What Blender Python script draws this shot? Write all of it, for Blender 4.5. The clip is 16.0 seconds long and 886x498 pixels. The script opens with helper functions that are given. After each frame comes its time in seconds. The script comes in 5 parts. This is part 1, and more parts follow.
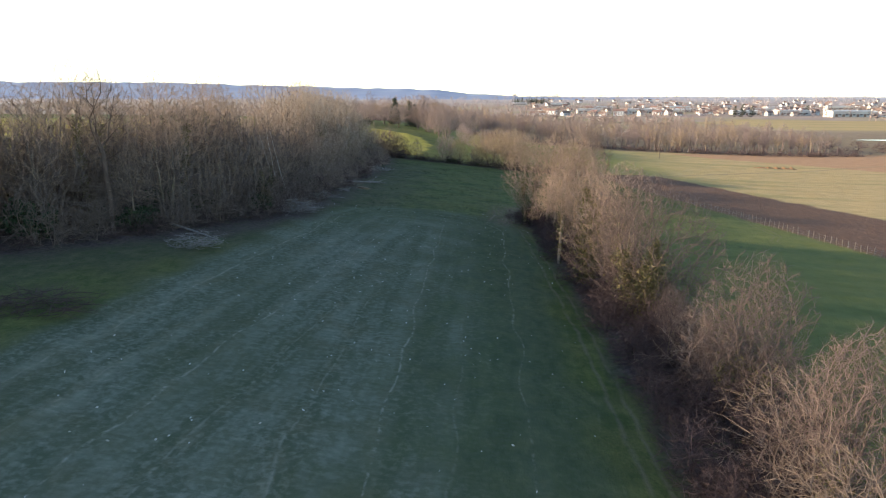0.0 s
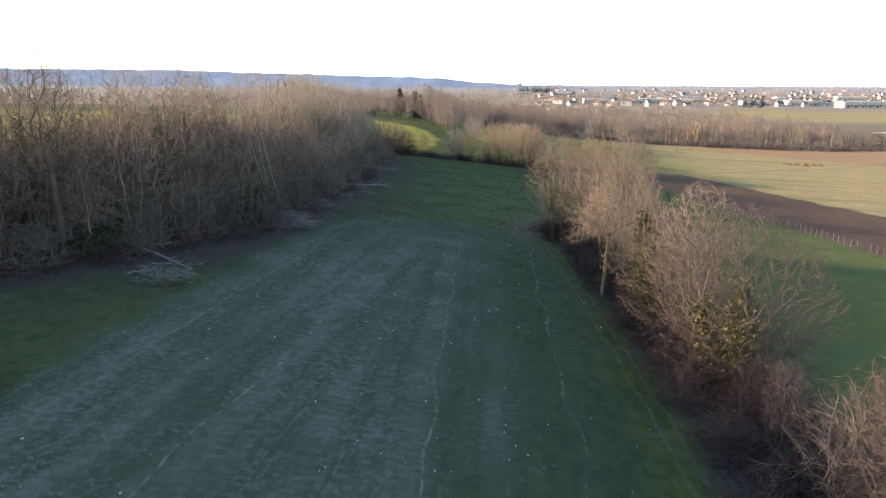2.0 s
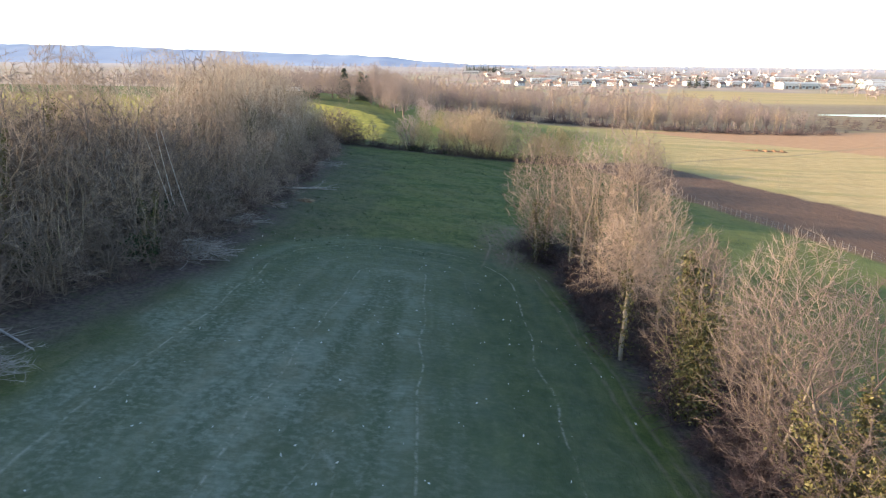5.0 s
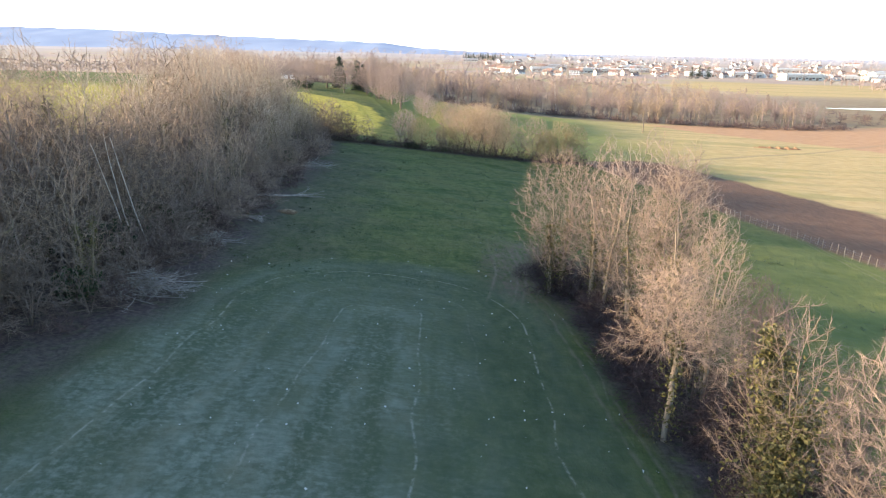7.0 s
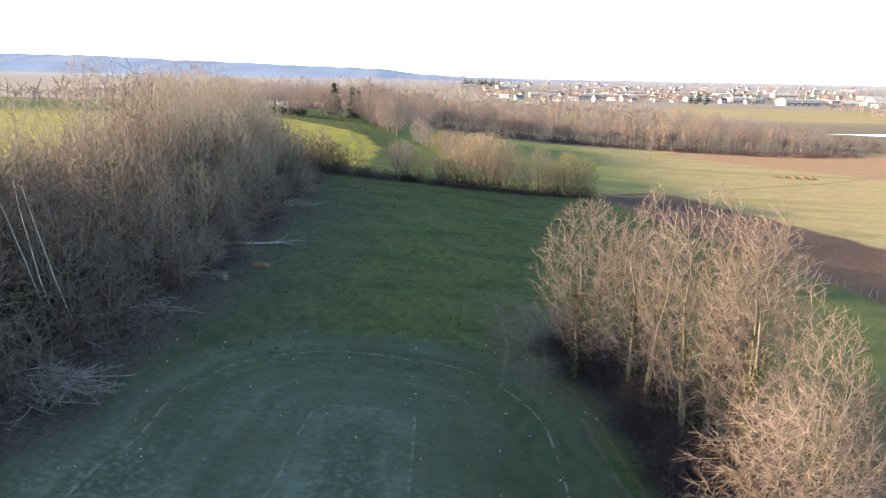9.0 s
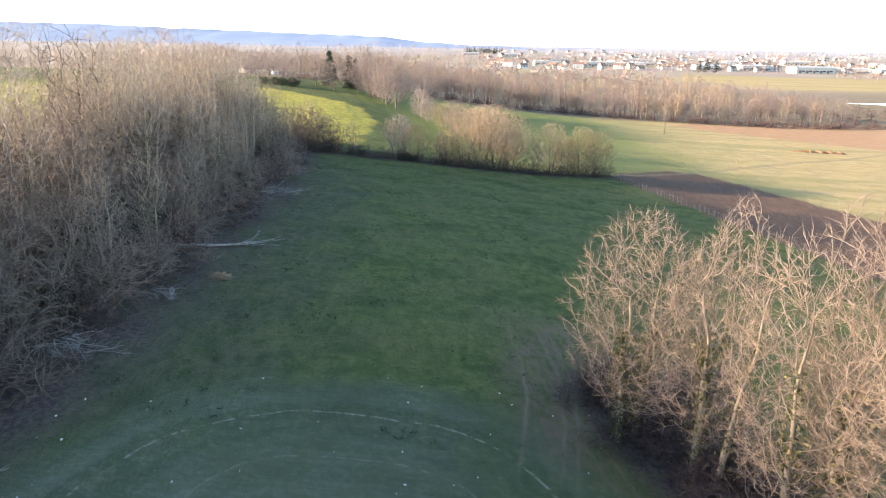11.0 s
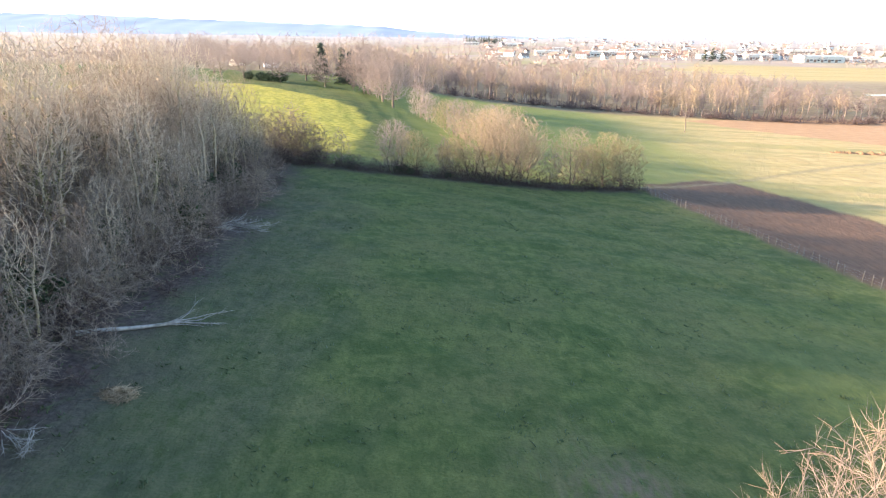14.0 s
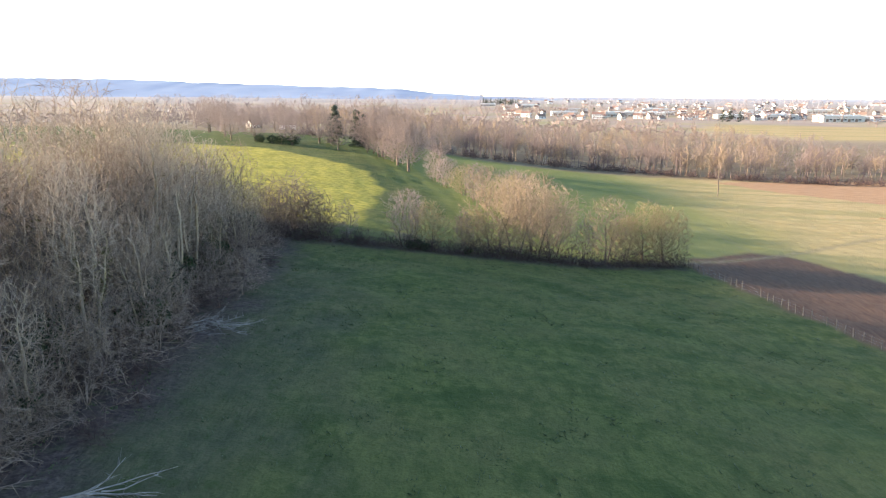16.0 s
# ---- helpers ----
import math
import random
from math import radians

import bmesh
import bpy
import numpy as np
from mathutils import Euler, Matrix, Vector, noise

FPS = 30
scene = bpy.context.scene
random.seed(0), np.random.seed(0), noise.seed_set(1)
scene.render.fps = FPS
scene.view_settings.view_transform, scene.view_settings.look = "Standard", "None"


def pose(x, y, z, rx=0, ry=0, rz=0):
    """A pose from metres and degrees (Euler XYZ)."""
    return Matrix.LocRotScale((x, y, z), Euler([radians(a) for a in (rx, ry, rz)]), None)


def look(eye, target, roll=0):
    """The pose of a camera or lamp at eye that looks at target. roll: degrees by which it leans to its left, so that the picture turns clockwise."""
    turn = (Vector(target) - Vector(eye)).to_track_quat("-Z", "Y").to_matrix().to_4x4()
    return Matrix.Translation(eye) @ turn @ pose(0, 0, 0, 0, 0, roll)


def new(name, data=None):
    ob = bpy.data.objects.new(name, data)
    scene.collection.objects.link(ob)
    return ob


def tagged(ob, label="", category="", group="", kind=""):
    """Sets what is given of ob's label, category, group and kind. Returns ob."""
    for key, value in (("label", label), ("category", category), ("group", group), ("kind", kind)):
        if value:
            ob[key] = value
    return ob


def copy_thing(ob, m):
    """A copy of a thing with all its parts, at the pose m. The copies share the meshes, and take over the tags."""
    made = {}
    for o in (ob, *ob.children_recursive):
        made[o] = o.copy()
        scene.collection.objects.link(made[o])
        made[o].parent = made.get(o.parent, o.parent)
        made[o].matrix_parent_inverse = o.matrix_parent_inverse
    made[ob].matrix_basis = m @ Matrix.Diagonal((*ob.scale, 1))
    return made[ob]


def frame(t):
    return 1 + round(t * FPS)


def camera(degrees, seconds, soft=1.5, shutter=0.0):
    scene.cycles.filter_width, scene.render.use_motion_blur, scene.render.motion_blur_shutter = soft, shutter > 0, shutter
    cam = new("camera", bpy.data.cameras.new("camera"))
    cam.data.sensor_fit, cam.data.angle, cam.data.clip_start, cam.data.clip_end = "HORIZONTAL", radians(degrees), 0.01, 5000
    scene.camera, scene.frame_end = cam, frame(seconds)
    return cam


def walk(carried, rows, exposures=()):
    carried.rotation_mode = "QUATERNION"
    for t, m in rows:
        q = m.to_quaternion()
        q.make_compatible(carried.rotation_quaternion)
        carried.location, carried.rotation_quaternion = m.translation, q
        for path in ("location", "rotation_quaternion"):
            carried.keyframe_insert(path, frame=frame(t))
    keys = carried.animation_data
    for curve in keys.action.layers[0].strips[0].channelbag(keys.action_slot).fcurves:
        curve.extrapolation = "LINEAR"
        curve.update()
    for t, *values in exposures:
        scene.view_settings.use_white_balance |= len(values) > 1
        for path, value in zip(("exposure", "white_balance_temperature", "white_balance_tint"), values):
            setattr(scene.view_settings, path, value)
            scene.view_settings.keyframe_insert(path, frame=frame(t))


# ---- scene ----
cam = camera(69.3, 16.0, soft=1.1)
PATH = [
    (0, (6.361, 2.11, 16.447), (6.223, 4.051, 15.983), 0.1),
    (0.5, (5.712, 5.118, 16.568), (5.572, 7.055, 16.09), 0.1),
    (1, (5.094, 8.21, 16.792), (4.952, 10.144, 16.301), 0.2),
    (1.5, (4.419, 11.265, 17.005), (4.275, 13.197, 16.509), 0.2),
    (2, (3.835, 14.227, 17.302), (3.689, 16.159, 16.805), 0.3),
    (2.5, (3.248, 16.997, 17.651), (3.102, 18.928, 17.153), 0.4),
    (3, (2.709, 19.688, 17.94), (2.58, 21.62, 17.439), 0.5),
    (3.5, (2.276, 22.445, 17.966), (2.161, 24.377, 17.461), 0.6),
    (4, (2.018, 25.169, 17.972), (2.001, 27.097, 17.441), 0.5),
    (4.5, (1.806, 28.119, 17.971), (1.8, 30.042, 17.419), 0.6),
    (5, (1.613, 31.008, 17.962), (1.629, 32.929, 17.406), 0.7),
    (5.2, (1.553, 32.123, 18.003), (1.573, 34.045, 17.449), 0.9),
    (7.3, (1.497, 42.328, 18.84), (1.523, 44.238, 18.246), 1.3),
    (7.5, (1.485, 43.444, 18.864), (1.513, 45.358, 18.286), 1.3),
    (8, (1.464, 46.337, 18.899), (1.493, 48.268, 18.38), 1.2),
    (8.5, (1.47, 49.297, 18.873), (1.499, 51.229, 18.357), 1.2),
    (9, (1.513, 52.235, 18.856), (1.54, 54.166, 18.336), 1.2),
    (9.2, (1.579, 53.407, 18.869), (1.603, 55.337, 18.345), 1.1),
    (11.3, (1.759, 66.041, 18.613), (1.778, 67.943, 17.996), 1.0),
    (11.5, (1.715, 67.234, 18.631), (1.735, 69.136, 18.011), 0.9),
    (12, (1.611, 70.234, 18.692), (1.631, 72.134, 18.068), 0.9),
    (12.5, (1.504, 73.217, 18.79), (1.522, 75.115, 18.162), 0.8),
    (13, (1.381, 76.212, 18.887), (1.401, 78.111, 18.259), 0.8),
    (13.5, (1.306, 79.259, 18.908), (1.326, 81.162, 18.295), 0.7),
    (14, (1.256, 82.273, 19.044), (1.277, 84.169, 18.407), 0.8),
    (14.5, (1.195, 85.147, 19.081), (1.216, 87.035, 18.421), 0.7),
    (15, (1.126, 88.397, 19.037), (1.149, 90.297, 18.414), 0.7),
    (15.5, (1.082, 91.425, 18.955), (1.075, 93.348, 18.407), 0.7),
    (16, (1.01, 94.877, 18.932), (0.977, 96.822, 18.466), 0.5),
]
walk(cam, [(t, look(eye, target, roll)) for t, eye, target, roll in PATH],
     exposures=[(0, 1.62), (1, 1.68), (3, 1.76), (5, 2.12), (7.5, 2.34), (8.5, 2.08), (9, 2.08), (11.5, 2.52), (12.5, 2.64), (14, 2.72), (15, 2.8), (16, 2.25)])

# ---- light ----
SUN_EL, SUN_AZ = 13.8, -88.0          # degrees above the horizon; from +y towards +x
world = bpy.data.worlds.new("sky")
world.use_nodes = True
scene.world = world
wn = world.node_tree.nodes
sky = wn.new("ShaderNodeTexSky")
sky.sky_type, sky.sun_disc = "NISHITA", False
sky.sun_elevation, sky.sun_rotation = radians(SUN_EL), radians(SUN_AZ % 360)
sky.air_density, sky.dust_density, sky.ozone_density = 0.8, 0.1, 1.0
world.node_tree.links.new(sky.outputs[0], wn["Background"].inputs[0])
wn["Background"].inputs[1].default_value = 0.14
sun_lamp = bpy.data.lights.new("sun", "SUN")
sun_lamp.energy, sun_lamp.angle, sun_lamp.color = 5.0, radians(1.2), (1.0, 0.785, 0.565)
sun = new("sun", sun_lamp)
sun.matrix_world = look((-math.cos(radians(SUN_EL)) * 300 * math.sin(radians(-SUN_AZ)),
                         math.cos(radians(SUN_EL)) * 300 * math.cos(radians(SUN_AZ)),
                         math.sin(radians(SUN_EL)) * 300), (0, 0, 0))


# ---- materials ----
def nodes_of(name, rough=0.9, spec=0.2):
    m = bpy.data.materials.new(name)
    m.use_nodes = True
    t = m.node_tree
    b = t.nodes["Principled BSDF"]
    b.inputs["Roughness"].default_value = rough
    b.inputs["Specular IOR Level"].default_value = spec
    return m, t, b


def mix(t, fac, a, b):
    """Mixes two colours; each is a socket or a tuple, as is the factor."""
    n = t.nodes.new("ShaderNodeMix")
    n.data_type = "RGBA"
    for slot, v in ((0, fac), (6, a), (7, b)):
        if isinstance(v, bpy.types.NodeSocket):
            t.links.new(v, n.inputs[slot])
        else:
            n.inputs[slot].default_value = v if slot == 0 else (*v, 1)
    return n.outputs[2]


def maths(t, op, a, b=0.0, clamp=False):
    n = t.nodes.new("ShaderNodeMath")
    n.operation, n.use_clamp = op, clamp
    for i, v in enumerate((a, b)):
        if isinstance(v, bpy.types.NodeSocket):
            t.links.new(v, n.inputs[i])
        else:
            n.inputs[i].default_value = v
    return n.outputs[0]


def fuzz(t, scale, detail=4.0, lo=0.35, hi=0.65, stretch=None, rough=0.55):
    """Noise at so many features a metre, spread from 0 at lo to 1 at hi."""
    g = t.nodes.new("ShaderNodeNewGeometry")
    src = g.outputs["Position"]
    if stretch:
        mp = t.nodes.new("ShaderNodeMapping")
        mp.inputs["Scale"].default_value = stretch[:3]
        mp.inputs["Rotation"].default_value = (0, 0, stretch[3] if len(stretch) > 3 else 0)
        t.links.new(src, mp.inputs[0])
        src = mp.outputs[0]
    n = t.nodes.new("ShaderNodeTexNoise")
    n.inputs["Scale"].default_value, n.inputs["Detail"].default_value, n.inputs["Roughness"].default_value = scale, detail, rough
    t.links.new(src, n.inputs["Vector"])
    r = t.nodes.new("ShaderNodeMapRange")
    r.inputs[1].default_value, r.inputs[2].default_value = lo, hi
    t.links.new(n.outputs["Fac"], r.inputs[0])
    return r.outputs[0]


def attr(t, name):
    n = t.nodes.new("ShaderNodeAttribute")
    n.attribute_name = name
    return n.outputs["Fac"]


def bump(t, b, height, strength, distance):
    n = t.nodes.new("ShaderNodeBump")
    n.inputs["Strength"].default_value, n.inputs["Distance"].default_value = strength, distance
    t.links.new(height, n.inputs["Height"])
    t.links.new(n.outputs[0], b.inputs["Normal"])


def bark(name, dark, pale, lichen=None, scale=3.0, vary=0.35):
    """Bark: two browns in streaks, a tint that differs from tree to tree, and lichen."""
    m, t, b = nodes_of(name, 0.9, 0.15)
    c = mix(t, fuzz(t, scale, 5, 0.3, 0.7, (1, 1, 0.35)), dark, pale)
    info = t.nodes.new("ShaderNodeObjectInfo")
    c = mix(t, maths(t, "MULTIPLY", info.outputs["Random"], vary), c, tuple(0.55 * v for v in dark))
    if lichen:
        c = mix(t, maths(t, "MULTIPLY", fuzz(t, 0.6, 3, 0.5, 0.75), 0.6), c, lichen)
    t.links.new(c, b.inputs["Base Color"])
    return m


def plain(name, a, c2, scale=2.0, rough=0.8, spec=0.3, stretch=None, depth=0.0):
    m, t, b = nodes_of(name, rough, spec)
    f = fuzz(t, scale, 5, 0.3, 0.7, stretch)
    t.links.new(mix(t, f, a, c2), b.inputs["Base Color"])
    if depth:
        bump(t, b, f, 0.6, depth)
    return m


def leafy(name, a, c2, scale=1.5):
    m, t, b = nodes_of(name, 0.6, 0.25)
    g = t.nodes.new("ShaderNodeNewGeometry")
    c = mix(t, g.outputs["Random Per Island"], a, c2)
    c = mix(t, maths(t, "MULTIPLY", fuzz(t, scale), 0.5), c, tuple(0.5 * v for v in a))
    t.links.new(c, b.inputs["Base Color"])
    return m


M_BARK_WOOD = bark("bark_woodland", (0.105, 0.08, 0.062), (0.215, 0.17, 0.13), (0.18, 0.165, 0.07))
M_TWIG_WOOD = bark("twigs_woodland", (0.205, 0.15, 0.113), (0.385, 0.295, 0.222), vary=0.5)
M_BARK_PALE = bark("bark_pale", (0.15, 0.12, 0.092), (0.31, 0.26, 0.20), (0.24, 0.195, 0.075))
M_TWIG_PALE = bark("twigs_pale", (0.155, 0.112, 0.09), (0.33, 0.25, 0.195), (0.22, 0.16, 0.08), vary=0.5)
M_TWIG_WILLOW = bark("twigs_willow", (0.21, 0.156, 0.108), (0.385, 0.295, 0.205), vary=0.5)
M_TWIG_RED = bark("twigs_reddish", (0.058, 0.040, 0.038), (0.118, 0.082, 0.077), vary=0.5)
M_TWIG_DARK = bark("twigs_thicket", (0.118, 0.09, 0.073), (0.235, 0.185, 0.15), vary=0.5)
M_TWIG_GREY = bark("twigs_far", (0.185, 0.143, 0.13), (0.31, 0.245, 0.215), vary=0.4)
# ash-grey twigs, raised in brightness to paint in sun and glare
M_TWIG_ASHEN_LIT = bark("twigs_ashen_lit", (0.30, 0.235, 0.178), (0.50, 0.408, 0.315), vary=0.4)
M_TWIG_MAUVE = bark("twigs_mauve", (0.13, 0.095, 0.09), (0.22, 0.165, 0.155), vary=0.4)
M_TWIG_SKIRT = bark("twigs_skirt", (0.155, 0.116, 0.094), (0.30, 0.236, 0.19), vary=0.5)
M_TWIG_HEDGE = bark("twigs_hedge", (0.085, 0.060, 0.053), (0.19, 0.143, 0.122), vary=0.5)
M_TWIG_OLIVE = bark("twigs_yellowish", (0.20, 0.155, 0.085), (0.37, 0.30, 0.165), vary=0.4)
M_BARK_DARK = bark("bark_dark", (0.075, 0.055, 0.045), (0.15, 0.11, 0.085))
# ash-grey bark, likewise brightened for sun and glare on the trunks
M_BARK_ASHEN_LIT = bark("bark_ashen_lit", (0.20, 0.155, 0.115), (0.38, 0.31, 0.235), (0.30, 0.235, 0.08))
M_BARK_HEDGE = bark("bark_hedge", (0.085, 0.066, 0.054), (0.19, 0.15, 0.12), (0.19, 0.16, 0.06))
M_BIRCH = bark("bark_birch", (0.30, 0.275, 0.24), (0.54, 0.51, 0.46), vary=0.2)
M_DEAD = bark("dead_wood", (0.17, 0.155, 0.145), (0.34, 0.315, 0.29), vary=0.3)
M_IVY = leafy("ivy_leaves", (0.055, 0.056, 0.018), (0.15, 0.125, 0.038))
M_NEEDLE = leafy("needles", (0.040, 0.052, 0.034), (0.080, 0.090, 0.058))
M_EVERGREEN = leafy("evergreen_leaves", (0.018, 0.034, 0.012), (0.045, 0.065, 0.022))
M_GRASS_TUFT = leafy("grass_tufts", (0.040, 0.062, 0.020), (0.072, 0.092, 0.030), 0.3)
M_STRAW = plain("dry_stalks", (0.20, 0.14, 0.085), (0.32, 0.235, 0.15), 6)
M_POST = plain("weathered_post", (0.075, 0.062, 0.05), (0.155, 0.132, 0.11), 8, stretch=(1, 1, 0.2))
M_WIRE = plain("fence_wire", (0.20, 0.20, 0.20), (0.3, 0.29, 0.28), 5, 0.5, 0.5)
M_RENDER = plain("wall_render", (0.44, 0.39, 0.33), (0.58, 0.53, 0.46), 0.6)
M_RENDER_WHITE = plain("wall_white", (0.56, 0.54, 0.51), (0.70, 0.68, 0.65), 0.5)
M_TILE = plain("roof_tiles", (0.15, 0.092, 0.076), (0.23, 0.145, 0.115), 1.4, stretch=(1, 1, 3), depth=0.05)
M_TILE_BROWN = plain("roof_tiles_brown", (0.15, 0.10, 0.08), (0.24, 0.17, 0.13), 1.4, stretch=(1, 1, 3), depth=0.05)
M_SHEET = plain("roof_sheet", (0.52, 0.50, 0.48), (0.66, 0.64, 0.61), 0.3, 0.85, 0.1)
M_PANE = plain("window_pane", (0.03, 0.035, 0.04), (0.06, 0.07, 0.08), 0.5, 0.9, 0.05)
M_WOODWORK = plain("painted_woodwork", (0.16, 0.10, 0.07), (0.24, 0.16, 0.11), 3)
M_STONE = plain("pale_stones", (0.36, 0.34, 0.31), (0.58, 0.56, 0.52), 9)
M_WATER = plain("still_water", (0.03, 0.04, 0.045), (0.045, 0.055, 0.06), 0.05, 0.06, 0.5)
M_SOIL = plain("dumped_soil", (0.14, 0.080, 0.045), (0.26, 0.155, 0.085), 1.6, 0.95, 0.1, None, 0.05)
# blue-grey for distance haze, painted into the ridge and the horizon woods
M_HILL_HAZE = plain("far_hill_haze", (0.19, 0.235, 0.32), (0.25, 0.30, 0.38), 0.004, 1.0, 0.0)


# ---- the lie of the land ----
def sst(v, a, b):
    t = np.clip((v - a) / (b - a), 0, 1)
    return t * t * (3 - 2 * t)


def ground_z(x, y):
    """Falls from the wood towards the plain; a bank rises beyond the cross hedge."""
    x, y = np.asarray(x, float), np.asarray(y, float)
    plain = sst(y, 340, 900)
    z = -8.0 * np.tanh(x / 80.0) * (1 - plain) - 7.5 * plain
    z = z - 2.6 * sst(y, 45, 225)
    z = z + 2.6 * sst(y, 165, 265) * sst(-x, -6, 28) * (1 - plain)
    z = z - 3.4 * sst(y, 235, 390) * np.maximum(sst(x, -60, 60), plain)
    z = z - 5.0 * sst(y, 285, 440) * sst(-x, 20, 90) * (1 - plain)
    return z + 28.0 * sst(y, 900, 4300)


def gz(x, y):
    return float(ground_z(x, y))


def wave_noise(x, y, s, k):
    """Cheap smooth noise, about -1 to 1, features of s metres."""
    r = np.random.RandomState(k)
    out = 0.0
    for i in range(6):
        a, p, f = r.uniform(0, 6.28), r.uniform(0, 6.28), r.uniform(0.6, 1.8) * 6.28 / s
        out = out + np.sin((x * math.cos(a) + y * math.sin(a)) * f + p)
    return out / 3.0


WOOD_EDGE_Y = (-80, 20, 30, 42, 54, 66, 82, 90, 105, 120, 140, 165, 182, 200)
WOOD_EDGE_X = (-60, -54, -49, -42, -36, -27, -20.5, -21, -20.5, -21, -21, -22.5, -24, -27)
HEDGE_EDGE_Y = (-80, 0, 29, 44, 66, 80, 90, 97, 101, 106)
HEDGE_EDGE_X = (18, 16.5, 15.6, 15.2, 13.8, 12.9, 12.0, 10.2, 11.0, 14.0)
FENCE = ((35.8, 189.0), (74.0, 51.0))


def side(x, y, p, q):
    """Metres to the right of the line from p to q."""
    dx, dy = q[0] - p[0], q[1] - p[1]
    return ((x - p[0]) * dy - (y - p[1]) * dx) / math.hypot(dx, dy)


def inside(x, y, ring, soft, k):
    """1 within a convex ring (clockwise from above), 0 outside."""
    d = np.full(np.shape(x), 1e9)
    for p, q in zip(ring, ring[1:] + ring[:1]):
        d = np.minimum(d, side(x, y, p, q))
    return sst(d + wave_noise(x, y, 9, k) * soft * 0.6, -soft, soft)


def steps(lo, hi, fine, far_lo, far_hi, growth=1.09):
    mid = list(np.arange(lo, hi + 0.01, fine))
    v, s, up = hi, fine, []
    while v < far_hi:
        s *= growth
        v += s
        up.append(v)
    v, s, down = lo, fine, []
    while v > far_lo:
        s *= growth
        v -= s
        down.append(v)
    return np.array(down[::-1] + mid + up)


def build_ground():
    xs = steps(-56, 112, 1.0, -4600, 4600)
    ys = steps(-6, 300, 1.0, -700, 4750)
    X, Y = np.meshgrid(xs, ys)
    Z = ground_z(X, Y)
    near = sst(-np.abs(X) - np.maximum(Y, 0) * 0.2, -260, -120)
    Z = Z + near * (0.10 * wave_noise(X, Y, 7, 1) + 0.05 * wave_noise(X, Y, 2.6, 2))
    Z = Z + 1.5 * sst(Y, 500, 1200) * wave_noise(X, Y, 420, 3)
    # regions
    hedge_x = np.interp(Y, HEDGE_EDGE_Y, HEDGE_EDGE_X)
    wood_x = np.interp(Y, WOOD_EDGE_Y, WOOD_EDGE_X)
    wob = wave_noise(X, Y, 6, 4)
    # the mown, frosted strip: a rounded end, sides drawing in
    half = 17.2 - 0.06 * (Y - 40) + 0.25 * wob
    mid_x = -4.6 + 0.05 * (Y - 40)
    r = 12.5
    qx, qy = np.abs(X - mid_x) - half + r, Y - 98.0 + r
    depth = r - (np.hypot(np.maximum(qx, 0), np.maximum(qy, 0)) + np.minimum(np.maximum(qx, qy), 0))
    frost = sst(depth + 0.5 * wob, -0.8, 1.6)
    # leaf litter below the trees, and the worn bank by the hedge end
    litter = np.maximum(sst(X - hedge_x + 0.4 * wob, -0.6, 1.0) * sst(-(X - hedge_x), -11, -6) * sst(-Y, -108, -100),
                        sst(wood_x - X + 1.2 * wob, -7.0, -1.5) * sst(X - wood_x, -46, -30) * sst(-Y, -196, -184))
    edge = hedge_x - X + 40 * sst(Y, 97, 99)
    wheel = X - 9.0 - 0.08 * (Y - 100) - 0.6 * np.sin((Y - 92) * 0.22)
    bank = sst(Y, 88, 95) * sst(-Y, -113, -100)
    bare = 0.9 * sst(-np.hypot((X - 9.8) / 4.2, (Y - 101) / 12.0) + 0.2 * wob, -1.3, -0.4)
    low_hedge = sst(-np.abs(Y - 181.5 - 0.07 * (X - 5) - 4 * sst(X, 18, 36)) + 0.5 * wob, -3.0, -1.2) * sst(X, -28, -24) * sst(-X, -36.5, -34.5)
    litter = np.maximum(litter, low_hedge * 0.8)
    # fields past the hedges
    past = sst(Y - 182.5 - 0.07 * (X - 5) - 4 * sst(X, 18, 36), -0.6, 0.6)
    fence_s = side(X, Y, FENCE[1], FENCE[0])
    dirt = inside(X, Y, [FENCE[1], FENCE[0], (39, 194), (52, 203.5), (58, 203), (67, 187), (86, 134), (118, 51)], 0.8, 5)
    beyond = np.maximum(sst(fence_s, 0.2, 1.2), past * sst(X, 30, 38))
    tan = beyond * sst(X + 0.12 * (260 - Y) + 5 * wave_noise(X, Y, 40, 6), 40, 95)
    pale_lit_grass = np.maximum(beyond, past * sst(X + 0.45 * (Y - 190), 6, 22))
    # pasture lightened here: sun that the hedge holds back, put in as colour
    pale_lit_grass = np.maximum(pale_lit_grass, 0.6 * sst(X - hedge_x, 9, 14) * sst(-Y, -150, -95))
    lime = past * inside(X, Y, [(-14.5, 192), (-60, 180), (-90, 265), (-50, 272), (-38, 262), (-20, 249), (-14, 226)], 1.0, 7)
    west = sst(wood_x - X, 21, 26) * sst(-Y, -260, -230)
    lime = np.maximum(lime * (0.9 + 0.1 * wave_noise(X, Y, 16, 8)), west * 0.8)
    red_field = inside(X, Y, [(97, 332), (108, 340), (181, 360), (420, 380), (420, 180), (160, 232), (126, 278), (108, 302)], 1.5, 9)
    track = sst(-np.abs(side(X, Y, (35.5, 190.2), (95, 228)) + 1.2 * np.sin(X * 0.09)), -1.3, -0.3) * sst(X, 34, 37) * beyond * 0.6
    open_field = inside(X, Y, [(300, 620), (250, 790), (330, 900), (760, 900), (640, 620)], 6, 12)
    far = sst(Y, 400, 900) * (1 - open_field)
    pale_lit_grass = np.maximum(pale_lit_grass, open_field)
    tan = np.maximum(tan, 0.45 * open_field)
    thin = sst(X + 0.04 * (Y - 40) + 2.0 * wob, -5.0, 9.0)
